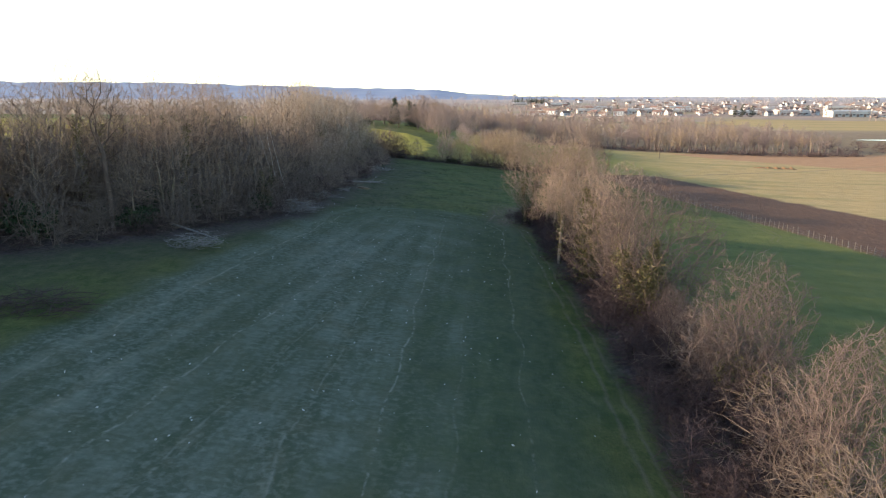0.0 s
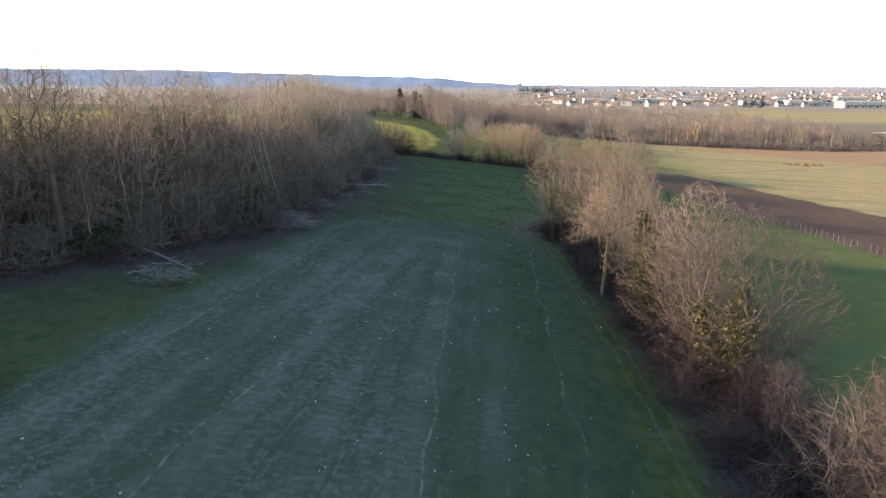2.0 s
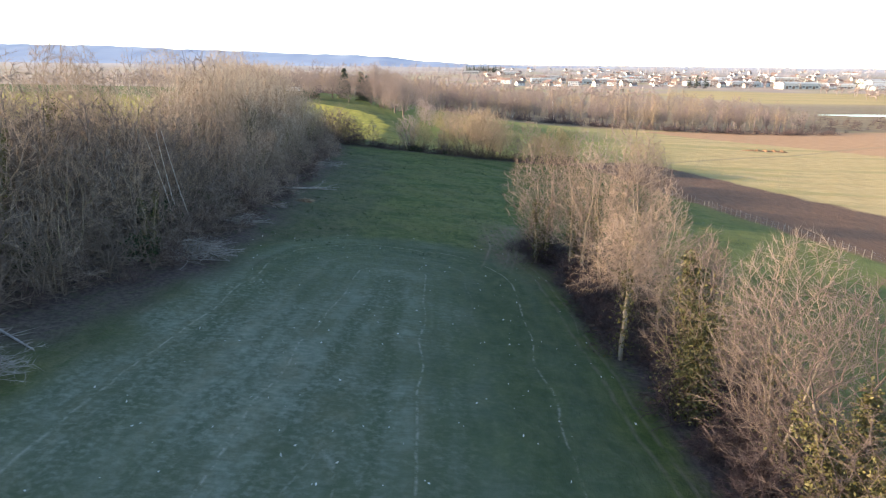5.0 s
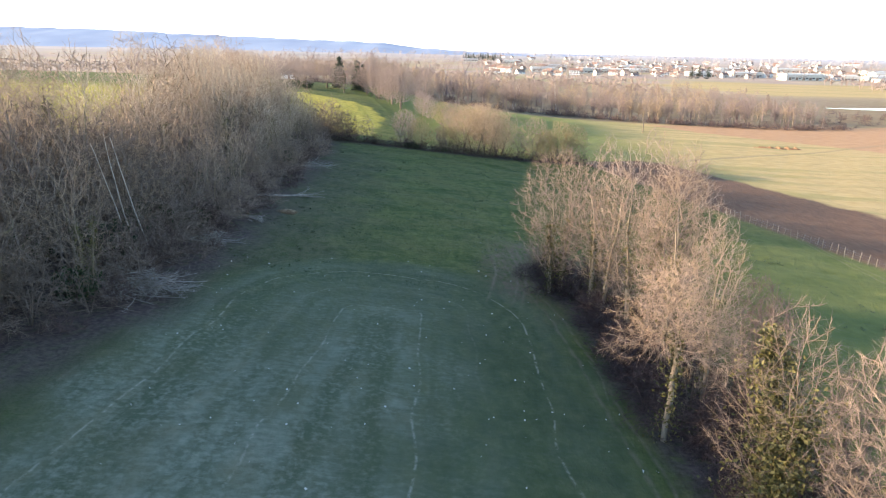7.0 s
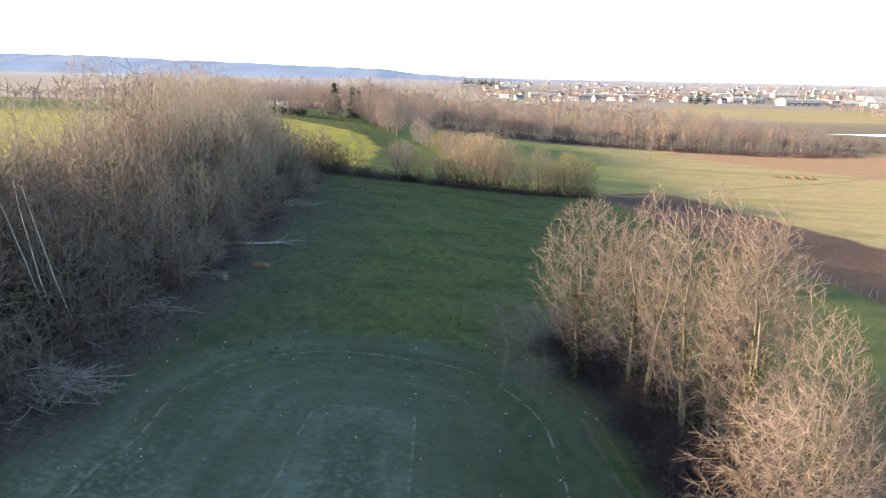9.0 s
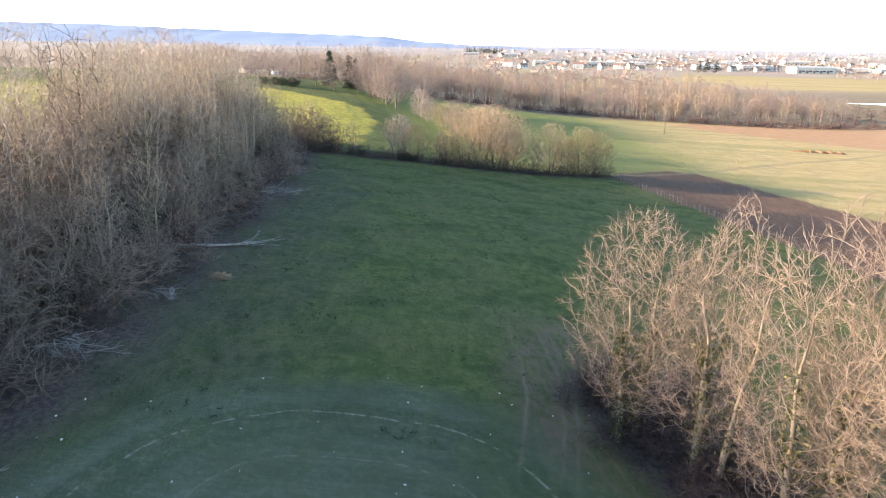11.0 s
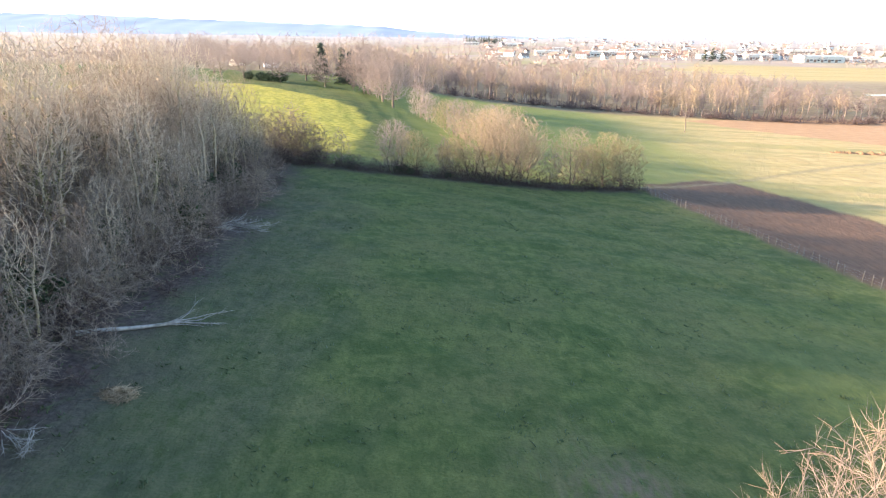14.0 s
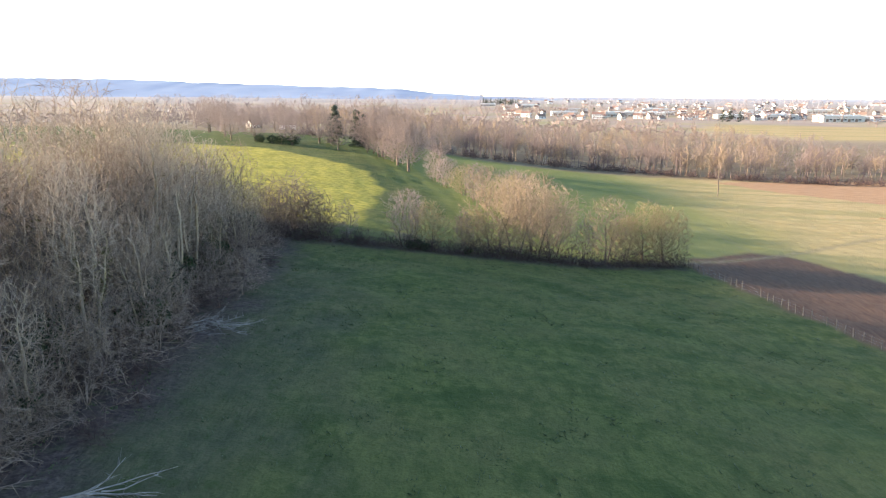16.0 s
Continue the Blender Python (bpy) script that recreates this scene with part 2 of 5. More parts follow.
    thin = np.maximum(thin, 0.75 * sst(Y + 2.5 * wob, 66, 96))      # less rime towards the hedge
    dull = sst(wood_x + 15 - X + 2.5 * wob, -5, 9) * sst(-Y, -185, -150) * (1 - past)
    # share of haze painted into the plain's colour, rising with y
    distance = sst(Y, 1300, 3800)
    patch = wave_noise(np.floor(X / 130) * 97.0, np.floor(Y / 190) * 61.0, 37, 10)
    wood_floor = sst(Y, 338, 352) * sst(-Y, -640, -590) * (1 - red_field)

    verts = np.stack([X.ravel(), Y.ravel(), Z.ravel()], 1)
    ny, nx = X.shape
    i = np.arange(ny * nx).reshape(ny, nx)
    quads = np.stack([i[:-1, :-1], i[:-1, 1:], i[1:, 1:], i[1:, :-1]], -1).reshape(-1, 4)
    me = bpy.data.meshes.new("ground")
    me.vertices.add(len(verts))
    me.vertices.foreach_set("co", verts.ravel())
    me.loops.add(quads.size)
    me.loops.foreach_set("vertex_index", quads.ravel())
    me.polygons.add(len(quads))
    me.polygons.foreach_set("loop_start", np.arange(0, quads.size, 4))
    me.update()
    me.polygons.foreach_set("use_smooth", np.ones(len(quads), bool))
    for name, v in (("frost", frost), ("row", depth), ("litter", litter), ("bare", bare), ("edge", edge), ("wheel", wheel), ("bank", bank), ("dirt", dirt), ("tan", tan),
                    ("thin", thin), ("dull", dull), ("pale", pale_lit_grass), ("lime", lime), ("red_field", red_field), ("track", track), ("far", far), ("distance", distance),
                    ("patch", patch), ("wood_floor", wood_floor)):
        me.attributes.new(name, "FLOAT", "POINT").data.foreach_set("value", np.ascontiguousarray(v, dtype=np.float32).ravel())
    me.validate()
    ob = new("ground", me)
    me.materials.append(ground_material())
    return tagged(ob, "frosted winter meadow and fields falling to a wide plain", "ground", kind="structure")


def ground_material():
    m, t, b = nodes_of("ground_cover", 0.95, 0.1)
    fine = fuzz(t, 6.5, 5, 0.3, 0.7)
    clump = fuzz(t, 0.9, 4, 0.36, 0.68, (1.2, 0.75, 1))
    blotch = fuzz(t, 0.8, 4, 0.55, 0.66, (1.2, 0.75, 1), 0.6)
    tuft = fuzz(t, 2.6, 4, 0.45, 0.7, (1.2, 0.7, 1), 0.65)
    big = fuzz(t, 0.12, 3, 0.35, 0.65)
    grass = mix(t, clump, (0.060, 0.078, 0.021), (0.116, 0.130, 0.037))
    grass = mix(t, maths(t, "MULTIPLY", big, 0.55), grass, (0.135, 0.120, 0.050))
    grass = mix(t, maths(t, "MULTIPLY", fuzz(t, 0.22, 5, 0.50, 0.64, (0.8, 1.3, 1), 0.6), 0.6), grass, (0.030, 0.054, 0.014))
    grass = mix(t, maths(t, "MULTIPLY", fuzz(t, 0.45, 5, 0.54, 0.66, (0.7, 1.4, 1), 0.65), 0.55), grass, (0.135, 0.140, 0.046))
    grass = mix(t, maths(t, "MULTIPLY", attr(t, "dull"), 0.75), grass, mix(t, clump, (0.055, 0.054, 0.038), (0.100, 0.090, 0.062)))
    grass = mix(t, maths(t, "MULTIPLY", blotch, 0.5), grass, (0.034, 0.056, 0.014))
    grass = mix(t, maths(t, "MULTIPLY", tuft, 0.35), grass, (0.036, 0.056, 0.015))
    grass = mix(t, maths(t, "MULTIPLY", fine, 0.4), grass, (0.024, 0.042, 0.012))
    # pale winter grass on the open fields, and sunlight painted on the pasture behind the tall hedge
    c = mix(t, attr(t, "pale"), grass, mix(t, fuzz(t, 0.3, 6, 0.3, 0.7, (1, 1.7, 1)), (0.105, 0.125, 0.034), (0.145, 0.155, 0.050)))
    c = mix(t, attr(t, "tan"), c, mix(t, fuzz(t, 0.3, 6, 0.3, 0.7, (1, 1.5, 1)), (0.275, 0.205, 0.092), (0.345, 0.262, 0.13)))
    c = mix(t, maths(t, "MULTIPLY", maths(t, "MULTIPLY", attr(t, "tan"), fuzz(t, 0.11, 3, 0.50, 0.60, (0.10, 1, 1, 0.05))), 0.5), c, (0.17, 0.165, 0.062))
    c = mix(t, attr(t, "lime"), c, mix(t, fuzz(t, 0.8, 6, 0.36, 0.64, (1, 1.3, 1)), (0.20, 0.185, 0.032), (0.36, 0.30, 0.062)))
    # frost, laid in mown rows that follow the strip's edge
    row = attr(t, "row")
    place_of = t.nodes.new("ShaderNodeSeparateXYZ")
    t.links.new(t.nodes.new("ShaderNodeNewGeometry").outputs["Position"], place_of.inputs[0])

    def streaks(scale, stretch, lo, hi, detail=3.0):
        v = t.nodes.new("ShaderNodeCombineXYZ")
        t.links.new(row, v.inputs[0])
        t.links.new(maths(t, "MULTIPLY", place_of.outputs[1], stretch), v.inputs[1])
        n = t.nodes.new("ShaderNodeTexNoise")
        n.inputs["Scale"].default_value, n.inputs["Detail"].default_value = scale, detail
        t.links.new(v.outputs[0], n.inputs["Vector"])
        r = t.nodes.new("ShaderNodeMapRange")
        r.inputs[1].default_value, r.inputs[2].default_value = lo, hi
        t.links.new(n.outputs["Fac"], r.inputs[0])
        return r.outputs[0]

    swath = streaks(0.42, 0.02, 0.42, 0.60)
    comb = streaks(1.9, 0.03, 0.35, 0.7, 4)
    sway = maths(t, "ADD", row, maths(t, "MULTIPLY", maths(t, "SUBTRACT", fuzz(t, 0.25, 3, 0, 1), 0.5), 0.4))
    swing = maths(t, "PINGPONG", sway, 1.95)          # metres from the nearest edge between two swaths
    line = maths(t, "SUBTRACT", 1.0, maths(t, "DIVIDE", swing, 0.12), True)
    line = maths(t, "MULTIPLY", maths(t, "MULTIPLY", line, fuzz(t, 1.5, 6, 0.46, 0.58, None, 0.7)), streaks(0.30, 0.03, 0.36, 0.60, 2))
    fray = maths(t, "SUBTRACT", 1.0, maths(t, "DIVIDE", swing, 0.9), True)
    ripple = streaks(1.0, 3.0, 0.40, 0.66, 2)
    rime = mix(t, swath, (0.080, 0.096, 0.060), (0.195, 0.207, 0.155))
    rime = mix(t, maths(t, "MULTIPLY", comb, 0.5), rime, (0.135, 0.143, 0.10))
    rime = mix(t, maths(t, "MULTIPLY", clump, 0.6), rime, (0.044, 0.060, 0.030))
    rime = mix(t, maths(t, "MULTIPLY", fuzz(t, 2.8, 5, 0.45, 0.75), 0.75), rime, (0.23, 0.23, 0.18))
    rime = mix(t, maths(t, "MULTIPLY", fuzz(t, 0.3, 4, 0.48, 0.72), 0.55), rime, (0.085, 0.085, 0.042))
    rime = mix(t, maths(t, "MULTIPLY", ripple, 0.35), rime, (0.050, 0.066, 0.036))
    rime = mix(t, maths(t, "MULTIPLY", maths(t, "MULTIPLY", fray, fuzz(t, 0.7, 5, 0.42, 0.66)), 0.45), rime, (0.165, 0.152, 0.095))
    rime = mix(t, maths(t, "MULTIPLY", attr(t, "thin"), 0.75), rime, mix(t, clump, (0.036, 0.056, 0.020), (0.078, 0.096, 0.040)))
    rime = mix(t, maths(t, "MULTIPLY", fuzz(t, 0.10, 4, 0.44, 0.66, (1.3, 0.7, 1)), 0.5), rime, mix(t, clump, (0.040, 0.056, 0.026), (0.082, 0.092, 0.046)))
    rime = mix(t, maths(t, "MULTIPLY", line, 0.45), rime, (0.40, 0.37, 0.31))
    c = mix(t, attr(t, "frost"), c, rime)
    # a thin path by the hedge and wheel marks over the bank

    def lines(name, spots, width):
        """Thin lines where the named coordinate takes these values."""
        best = None
        u = maths(t, "ADD", attr(t, name), maths(t, "MULTIPLY", maths(t, "SUBTRACT", fuzz(t, 0.3, 3, 0, 1), 0.5), 0.8))
        for v in spots:
            d = maths(t, "SUBTRACT", 1.0, maths(t, "DIVIDE", maths(t, "ABSOLUTE", maths(t, "SUBTRACT", u, v)), width), True)
            best = d if best is None else maths(t, "MAXIMUM", best, d)
        return maths(t, "MULTIPLY", best, fuzz(t, 0.9, 4, 0.3, 0.55))

    c = mix(t, maths(t, "MULTIPLY", lines("edge", (0.5, 1.5), 0.22), 0.5), c, (0.16, 0.135, 0.10))
    c = mix(t, maths(t, "MULTIPLY", maths(t, "MULTIPLY", lines("wheel", (-2.1, 0.0, 0.75, 2.0), 0.2), attr(t, "bank")), 0.6), c, (0.20, 0.155, 0.115))
    # litter, bare bank, ploughed strips, track
    c = mix(t, maths(t, "MULTIPLY", attr(t, "bare"), fuzz(t, 1.6, 6, 0.3, 0.65, (1.6, 0.7, 1))), c, (0.135, 0.094, 0.066))
    c = mix(t, maths(t, "MULTIPLY", attr(t, "litter"), fuzz(t, 1.2, 4, 0.15, 0.5)), c,
            mix(t, fuzz(t, 3, 5), (0.042, 0.031, 0.029), (0.092, 0.070, 0.062)))
    furrow = fuzz(t, 1.0, 4, 0.3, 0.7, (2.2, 0.5, 1, -0.27), 0.7)
    c = mix(t, attr(t, "dirt"), c, mix(t, furrow, (0.070, 0.042, 0.030), (0.130, 0.080, 0.054)))
    c = mix(t, attr(t, "red_field"), c, mix(t, fuzz(t, 0.25, 4, 0.3, 0.7, (1, 3, 1)), (0.25, 0.145, 0.078), (0.33, 0.205, 0.115)))
    c = mix(t, attr(t, "track"), c, mix(t, fuzz(t, 1.5), (0.22, 0.17, 0.12), (0.12, 0.115, 0.05)))
    c = mix(t, attr(t, "wood_floor"), c, mix(t, fuzz(t, 0.15), (0.13, 0.095, 0.062), (0.19, 0.15, 0.09)))
    # the plain: a patchwork of stubble, pasture and scrub; farther out, haze is painted over it in bluish grey
    p = maths(t, "ADD", maths(t, "MULTIPLY", attr(t, "patch"), 0.6), 0.5, True)
    quilt = mix(t, p, (0.20, 0.18, 0.10), (0.31, 0.245, 0.185))
    quilt = mix(t, fuzz(t, 0.012, 5, 0.4, 0.6, (1, 0.6, 1)), quilt, (0.24, 0.19, 0.16))
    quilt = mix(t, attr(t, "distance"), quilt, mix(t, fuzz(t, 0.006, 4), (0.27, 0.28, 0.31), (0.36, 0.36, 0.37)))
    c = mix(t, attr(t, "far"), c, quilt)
    t.links.new(c, b.inputs["Base Color"])
    h = maths(t, "ADD", maths(t, "MULTIPLY", fine, 0.5), maths(t, "ADD", clump, maths(t, "MULTIPLY", furrow, maths(t, "MULTIPLY", attr(t, "dirt"), 1.6))))
    bump(t, b, maths(t, "ADD", h, tuft), 0.45, 0.10)
    return m


build_ground()


# ---- making meshes ----
class Limbs:
    """Collects tapered limbs and pointed twigs, or any small faces, and links them as one mesh."""

    def __init__(self):
        self.v, self.q, self.t, self.n = [], [], [], 0

    def tube(self, pts, radii, sides):
        pts = np.asarray(pts, float)
        tan = np.gradient(pts, axis=0)
        tan /= np.linalg.norm(tan, axis=1, keepdims=True) + 1e-9
        ref = np.where(np.abs(tan[:, 2:3]) > 0.9, [[1.0, 0, 0]], [[0, 0, 1.0]])
        a = np.cross(tan, ref)
        a /= np.linalg.norm(a, axis=1, keepdims=True) + 1e-9
        b = np.cross(tan, a)
        ang = np.arange(sides) * 2 * math.pi / sides
        ring = (a[:, None] * np.cos(ang)[None, :, None] + b[:, None] * np.sin(ang)[None, :, None]) * np.asarray(radii)[:, None, None]
        k = len(pts)
        self.v.append((pts[:, None] + ring).reshape(-1, 3))
        i = self.n + np.arange(k * sides).reshape(k, sides)
        j = np.roll(i, -1, axis=1)
        self.q.append(np.stack([i[:-1], j[:-1], j[1:], i[1:]], -1).reshape(-1, 4))
        self.n += k * sides
        top = i[-1]
        self.t.append(np.stack([np.full(sides - 2, top[0]), top[1:-1], top[2:]], -1))

    def spikes(self, p, q, r):
        """Three-sided pointed twigs from p to q, r thick at the foot."""
        p, q = np.asarray(p, float), np.asarray(q, float)
        d = q - p
        d /= np.linalg.norm(d, axis=1, keepdims=True) + 1e-9
        ref = np.where(np.abs(d[:, 2:3]) > 0.9, [[1.0, 0, 0]], [[0, 0, 1.0]])
        a = np.cross(d, ref)
        a /= np.linalg.norm(a, axis=1, keepdims=True) + 1e-9
        b = np.cross(d, a)
        r = np.broadcast_to(np.asarray(r, float), (len(p),))[:, None]
        v = np.stack([p + a * r, p + (-0.5 * a + 0.87 * b) * r, p + (-0.5 * a - 0.87 * b) * r, q], 1)
        i = self.n + 4 * np.arange(len(p))
        self.v.append(v.reshape(-1, 3))
        for s, e in ((0, 1), (1, 2), (2, 0)):
            self.t.append(np.stack([i + s, i + e, i + 3], -1))
        self.n += 4 * len(p)

    def sticks(self, rings, radii, sides=3):
        """Many short limbs at once: rings (n, k, 3) and radii (n, k)."""
        n, k, _ = rings.shape
        d = rings[:, -1] - rings[:, 0]
        d /= np.linalg.norm(d, axis=1, keepdims=True) + 1e-9
        ref = np.where(np.abs(d[:, 2:3]) > 0.9, [[1.0, 0, 0]], [[0, 0, 1.0]])
        a = np.cross(d, ref)
        a /= np.linalg.norm(a, axis=1, keepdims=True) + 1e-9
        b = np.cross(d, a)
        ang = np.arange(sides) * 2 * math.pi / sides
        turn = a[:, None] * np.cos(ang)[None, :, None] + b[:, None] * np.sin(ang)[None, :, None]
        v = rings[:, :, None] + turn[:, None] * radii[:, :, None, None]
        self.v.append(v.reshape(-1, 3))
        i = self.n + np.arange(n * k * sides).reshape(n, k, sides)
        j = np.roll(i, -1, axis=2)
        self.q.append(np.stack([i[:, :-1], j[:, :-1], j[:, 1:], i[:, 1:]], -1).reshape(-1, 4))
        self.n += n * k * sides

    def leaves(self, p, size, rng, flat=0.0):
        """Folded four-cornered leaves at the points p."""
        p = np.asarray(p, float)
        n = len(p)
        a = rng.normal(size=(n, 3))
        a[:, 2] *= 1 - flat
        a /= np.linalg.norm(a, axis=1, keepdims=True)
        b = np.cross(a, rng.normal(size=(n, 3)))
        b /= np.linalg.norm(b, axis=1, keepdims=True)
        s = size * rng.uniform(0.6, 1.4, (n, 1))
        lift = np.cross(a, b) * s * 0.3
        v = np.stack([p - a * s, p - b * s * 0.6 + lift, p + a * s, p + b * s * 0.6 + lift], 1)
        i = self.n + 4 * np.arange(n)
        self.v.append(v.reshape(-1, 3))
        self.t.append(np.stack([i, i + 1, i + 2], -1))
        self.t.append(np.stack([i, i + 2, i + 3], -1))
        self.n += 4 * n

    def arrays(self):
        t = np.concatenate(self.t) if self.t else np.zeros((0, 3), int)
        q = np.concatenate(self.q) if self.q else np.zeros((0, 4), int)
        return np.concatenate(self.v), np.concatenate([t, q[:, [0, 1, 2]], q[:, [0, 2, 3]]])

    def mesh(self, name, material):
        return mesh_of(name, *self.arrays(), material)


def mesh_of(name, v, tri, material, smooth=False):
    me = bpy.data.meshes.new(name)
    me.vertices.add(len(v))
    me.vertices.foreach_set("co", np.ascontiguousarray(v, dtype=np.float32).ravel())
    me.loops.add(tri.size)
    me.loops.foreach_set("vertex_index", np.ascontiguousarray(tri, dtype=np.int32).ravel())
    me.polygons.add(len(tri))
    me.polygons.foreach_set("loop_start", np.arange(0, tri.size, 3, dtype=np.int32))
    me.update()
    if smooth:
        me.polygons.foreach_set("use_smooth", np.ones(len(tri), bool))
    me.materials.append(material)
    return me


def child(name, me, parent, label=""):
    ob = new(name, me)
    ob.parent = parent
    return tagged(ob, label) if label else ob


def part(name, bm, material, parent, label=""):
    """Links a bmesh as one mesh object under a thing or under a part."""
    me = bpy.data.meshes.new(name)
    bm.to_mesh(me)
    bm.free()
    me.materials.append(material)
    return child(name, me, parent, label)


def box(bm, x0, x1, y0, y1, z0, z1):
    v = [bm.verts.new(p) for p in ((x0, y0, z0), (x1, y0, z0), (x1, y1, z0), (x0, y1, z0), (x0, y0, z1), (x1, y0, z1), (x1, y1, z1), (x0, y1, z1))]
    for f in ((3, 2, 1, 0), (4, 5, 6, 7), (0, 1, 5, 4), (1, 2, 6, 5), (2, 3, 7, 6), (3, 0, 4, 7)):
        bm.faces.new([v[i] for i in f])


def unit(v):
    return v / (np.linalg.norm(v) + 1e-9)


def curve_out(rng, start, way, length, n, bend, lift):
    """A limb that wanders by bend and turns upwards by lift; n steps."""
    pts, p, d = [start], np.array(start, float), unit(np.array(way, float))
    for _ in range(n):
        d = unit(d + rng.normal(size=3) * bend + np.array([0, 0, lift]))
        p = p + d * length / n
        pts.append(p.copy())
    return np.array(pts), d


def along(pts, f):
    g = f * (len(pts) - 1)
    i = min(int(g), len(pts) - 2)
    return pts[i] * (1 - g + i) + pts[i + 1] * (g - i), unit(pts[i + 1] - pts[i])


def unit_rows(v):
    return v / (np.linalg.norm(v, axis=1, keepdims=True) + 1e-9)


def crown_points(rng, n, height, width, clear, shape, inner):
    """Points within a lumpy crown, between its inner share and its skin."""
    f, a = rng.uniform(0.0, 1.0, n), rng.uniform(0, 6.283, n)
    if shape == "round":
        half = np.sin(math.pi * np.clip(0.06 + 0.90 * f, 0, 1)) ** 0.62
    elif shape == "vase":
        half = (0.30 + 0.70 * f ** 0.75) * np.sqrt(np.clip(1 - f ** 3.2, 0, 1))
    elif shape == "dome":
        half = np.sqrt(np.clip(1.02 - f ** 1.8, 0, 1))
    else:
        half = (0.55 + 0.45 * np.sin(math.pi * f * 0.9)) * np.sqrt(np.clip(1 - f ** 2.6, 0.01, 1))
    s1, s2, s3 = rng.uniform(0, 6.283, 3)
    lump = 1 + 0.20 * np.sin(2 * a + s1 + 3.5 * f) + 0.14 * np.sin(5 * a + s2 + 8 * f)
    r = 0.5 * width * half * lump * np.sqrt(rng.uniform(inner * inner, 1, n))
    top = 1 - 0.16 * (0.5 + 0.5 * np.sin(3 * a + s3)) * np.clip(2 * r / width, 0, 1)
    return np.stack([r * np.cos(a), r * np.sin(a), height * (clear + (1 - clear) * f) * top], 1)


def spread_out(rng, pts, n):
    """The n of these points that lie best apart."""
    keep, d = [rng.randint(len(pts))], np.full(len(pts), 1e9)
    for _ in range(n - 1):
        d = np.minimum(d, np.linalg.norm(pts - pts[keep[-1]], axis=1))
        keep.append(int(np.argmax(d)))
    return pts[keep]


def tree(seed, height, width, clear=0.3, stems=1, nodes=420, twigs=3, twig_len=0.7, twig_r=0.012, radius=0.18, shape="round", lean=0.1, gather=0.4,
         hang=0.0, ivy=0, ivy_top=0.55, ivy_wide=0.3, leader=0.7, direct=0.13, inner=0.2, spread=1.15, fine=0.74, plain=False):
    """A bare broadleaf tree. Its branches grow towards points spread through a lumpy crown, each from the nearest
    part of the tree with a short way to the root; a branch is as thick as the twigs that it feeds ask for."""
    rng = np.random.RandomState(seed)
    trunk, crown, green = [Limbs() for _ in range(1 if plain else stems)], Limbs(), Limbs()
    pos, par, way = [], [], []
    step = max(0.35, height / (8 if plain else 26))
    for s in range(stems):
        a0 = 6.283 * (s + rng.uniform(0, 0.6)) / stems
        out = np.array([math.cos(a0), math.sin(a0), 0])
        base = out * (gather * rng.uniform(0.5, 1.1) if stems > 1 else 0) + [0, 0, -0.3]
        tip = base * [1, 1, 0] + out * lean * height * rng.uniform(0.4, 1.1) + [0, 0, height * leader * (rng.uniform(0.7, 1.0) if s else 1.0)]
        n = max(4, int(height * leader / step))
        f = np.linspace(0, 1, n)[:, None]
        mid = base * 0.6 + tip * 0.4 + [0, 0, 0.12 * height]
        bow = (1 - f) ** 2 * base + 2 * f * (1 - f) * mid + f * f * tip
        ph = rng.uniform(0, 6.283, 4)
        sway = 0.012 * height * f * np.stack([np.sin(f[:, 0] * 7 + ph[0]) + 0.5 * np.sin(f[:, 0] * 15 + ph[1]), np.sin(f[:, 0] * 6 + ph[2]) + 0.5 * np.sin(f[:, 0] * 17 + ph[3]), 0 * f[:, 0]], 1)
        bow = bow + sway
        first = len(pos)
        for i in range(n):
            par.append(first + i - 1 if i else -1)
            way.append(0.0 if not i else way[-1] + float(np.linalg.norm(bow[i] - bow[i - 1])))
            pos.append(bow[i])
        if ivy:
            k = int(ivy * rng.uniform(0.5, 1.2))
            g = rng.uniform(0, 1, k) ** 0.9 * ivy_top
            ps = np.array([along(bow, v)[0] for v in np.minimum(g / leader, 1.0)])
            puff = 1 + 0.8 * np.sin(g * 23 + s * 2.1)[:, None]
            green.leaves(ps + rng.normal(size=(k, 3)) * (0.12 + ivy_wide * puff * (1 - 0.5 * g[:, None] / ivy_top)), 0.10, rng)
    held = len(pos)
    ends = spread_out(rng, crown_points(rng, 3 * nodes, height, width, clear, shape, inner), nodes)
    P = np.zeros((held + nodes, 3))
    P[:held] = pos
    W = np.zeros(held + nodes)
    W[:held] = way
    low = np.zeros(held + nodes)
    low[:held] = np.where(P[:held, 2] < clear * height * 0.8, 4.0, 0.0)
    D = np.zeros((held + nodes, 3))
    D[:held] = [0, 0, 0.3]
    par = np.array(par + [0] * nodes)
    root = np.array([0, 0, clear * height])
    for i, e in enumerate(ends[np.argsort(np.linalg.norm((ends - root) * [1.25, 1.25, 0.8], axis=1))]):
        n = held + i
        v = e - P[:n]
        d = np.linalg.norm(v, axis=1) + 1e-6
        turn = np.einsum("nk,nk->n", v, D[:n]) / d
        j = int(np.argmin(d * (1.30 - 0.30 * turn) + direct * W[:n] + low[:n] + 0.2 * np.maximum(0, -v[:, 2])))
        P[n], par[n], W[n], D[n] = e, j, W[j] + d[j], v[j] / d[j]
    total = held + nodes
    # ease the kinks: each point towards the middle of its parent and its children
    kids = np.bincount(par[par >= 0], minlength=total)
    for _ in range(3):
        mean = np.zeros((total, 3))
        has = par >= 0
        np.add.at(mean, par[has], P[has])
        m = has & (kids > 0)
        m[:held] = False
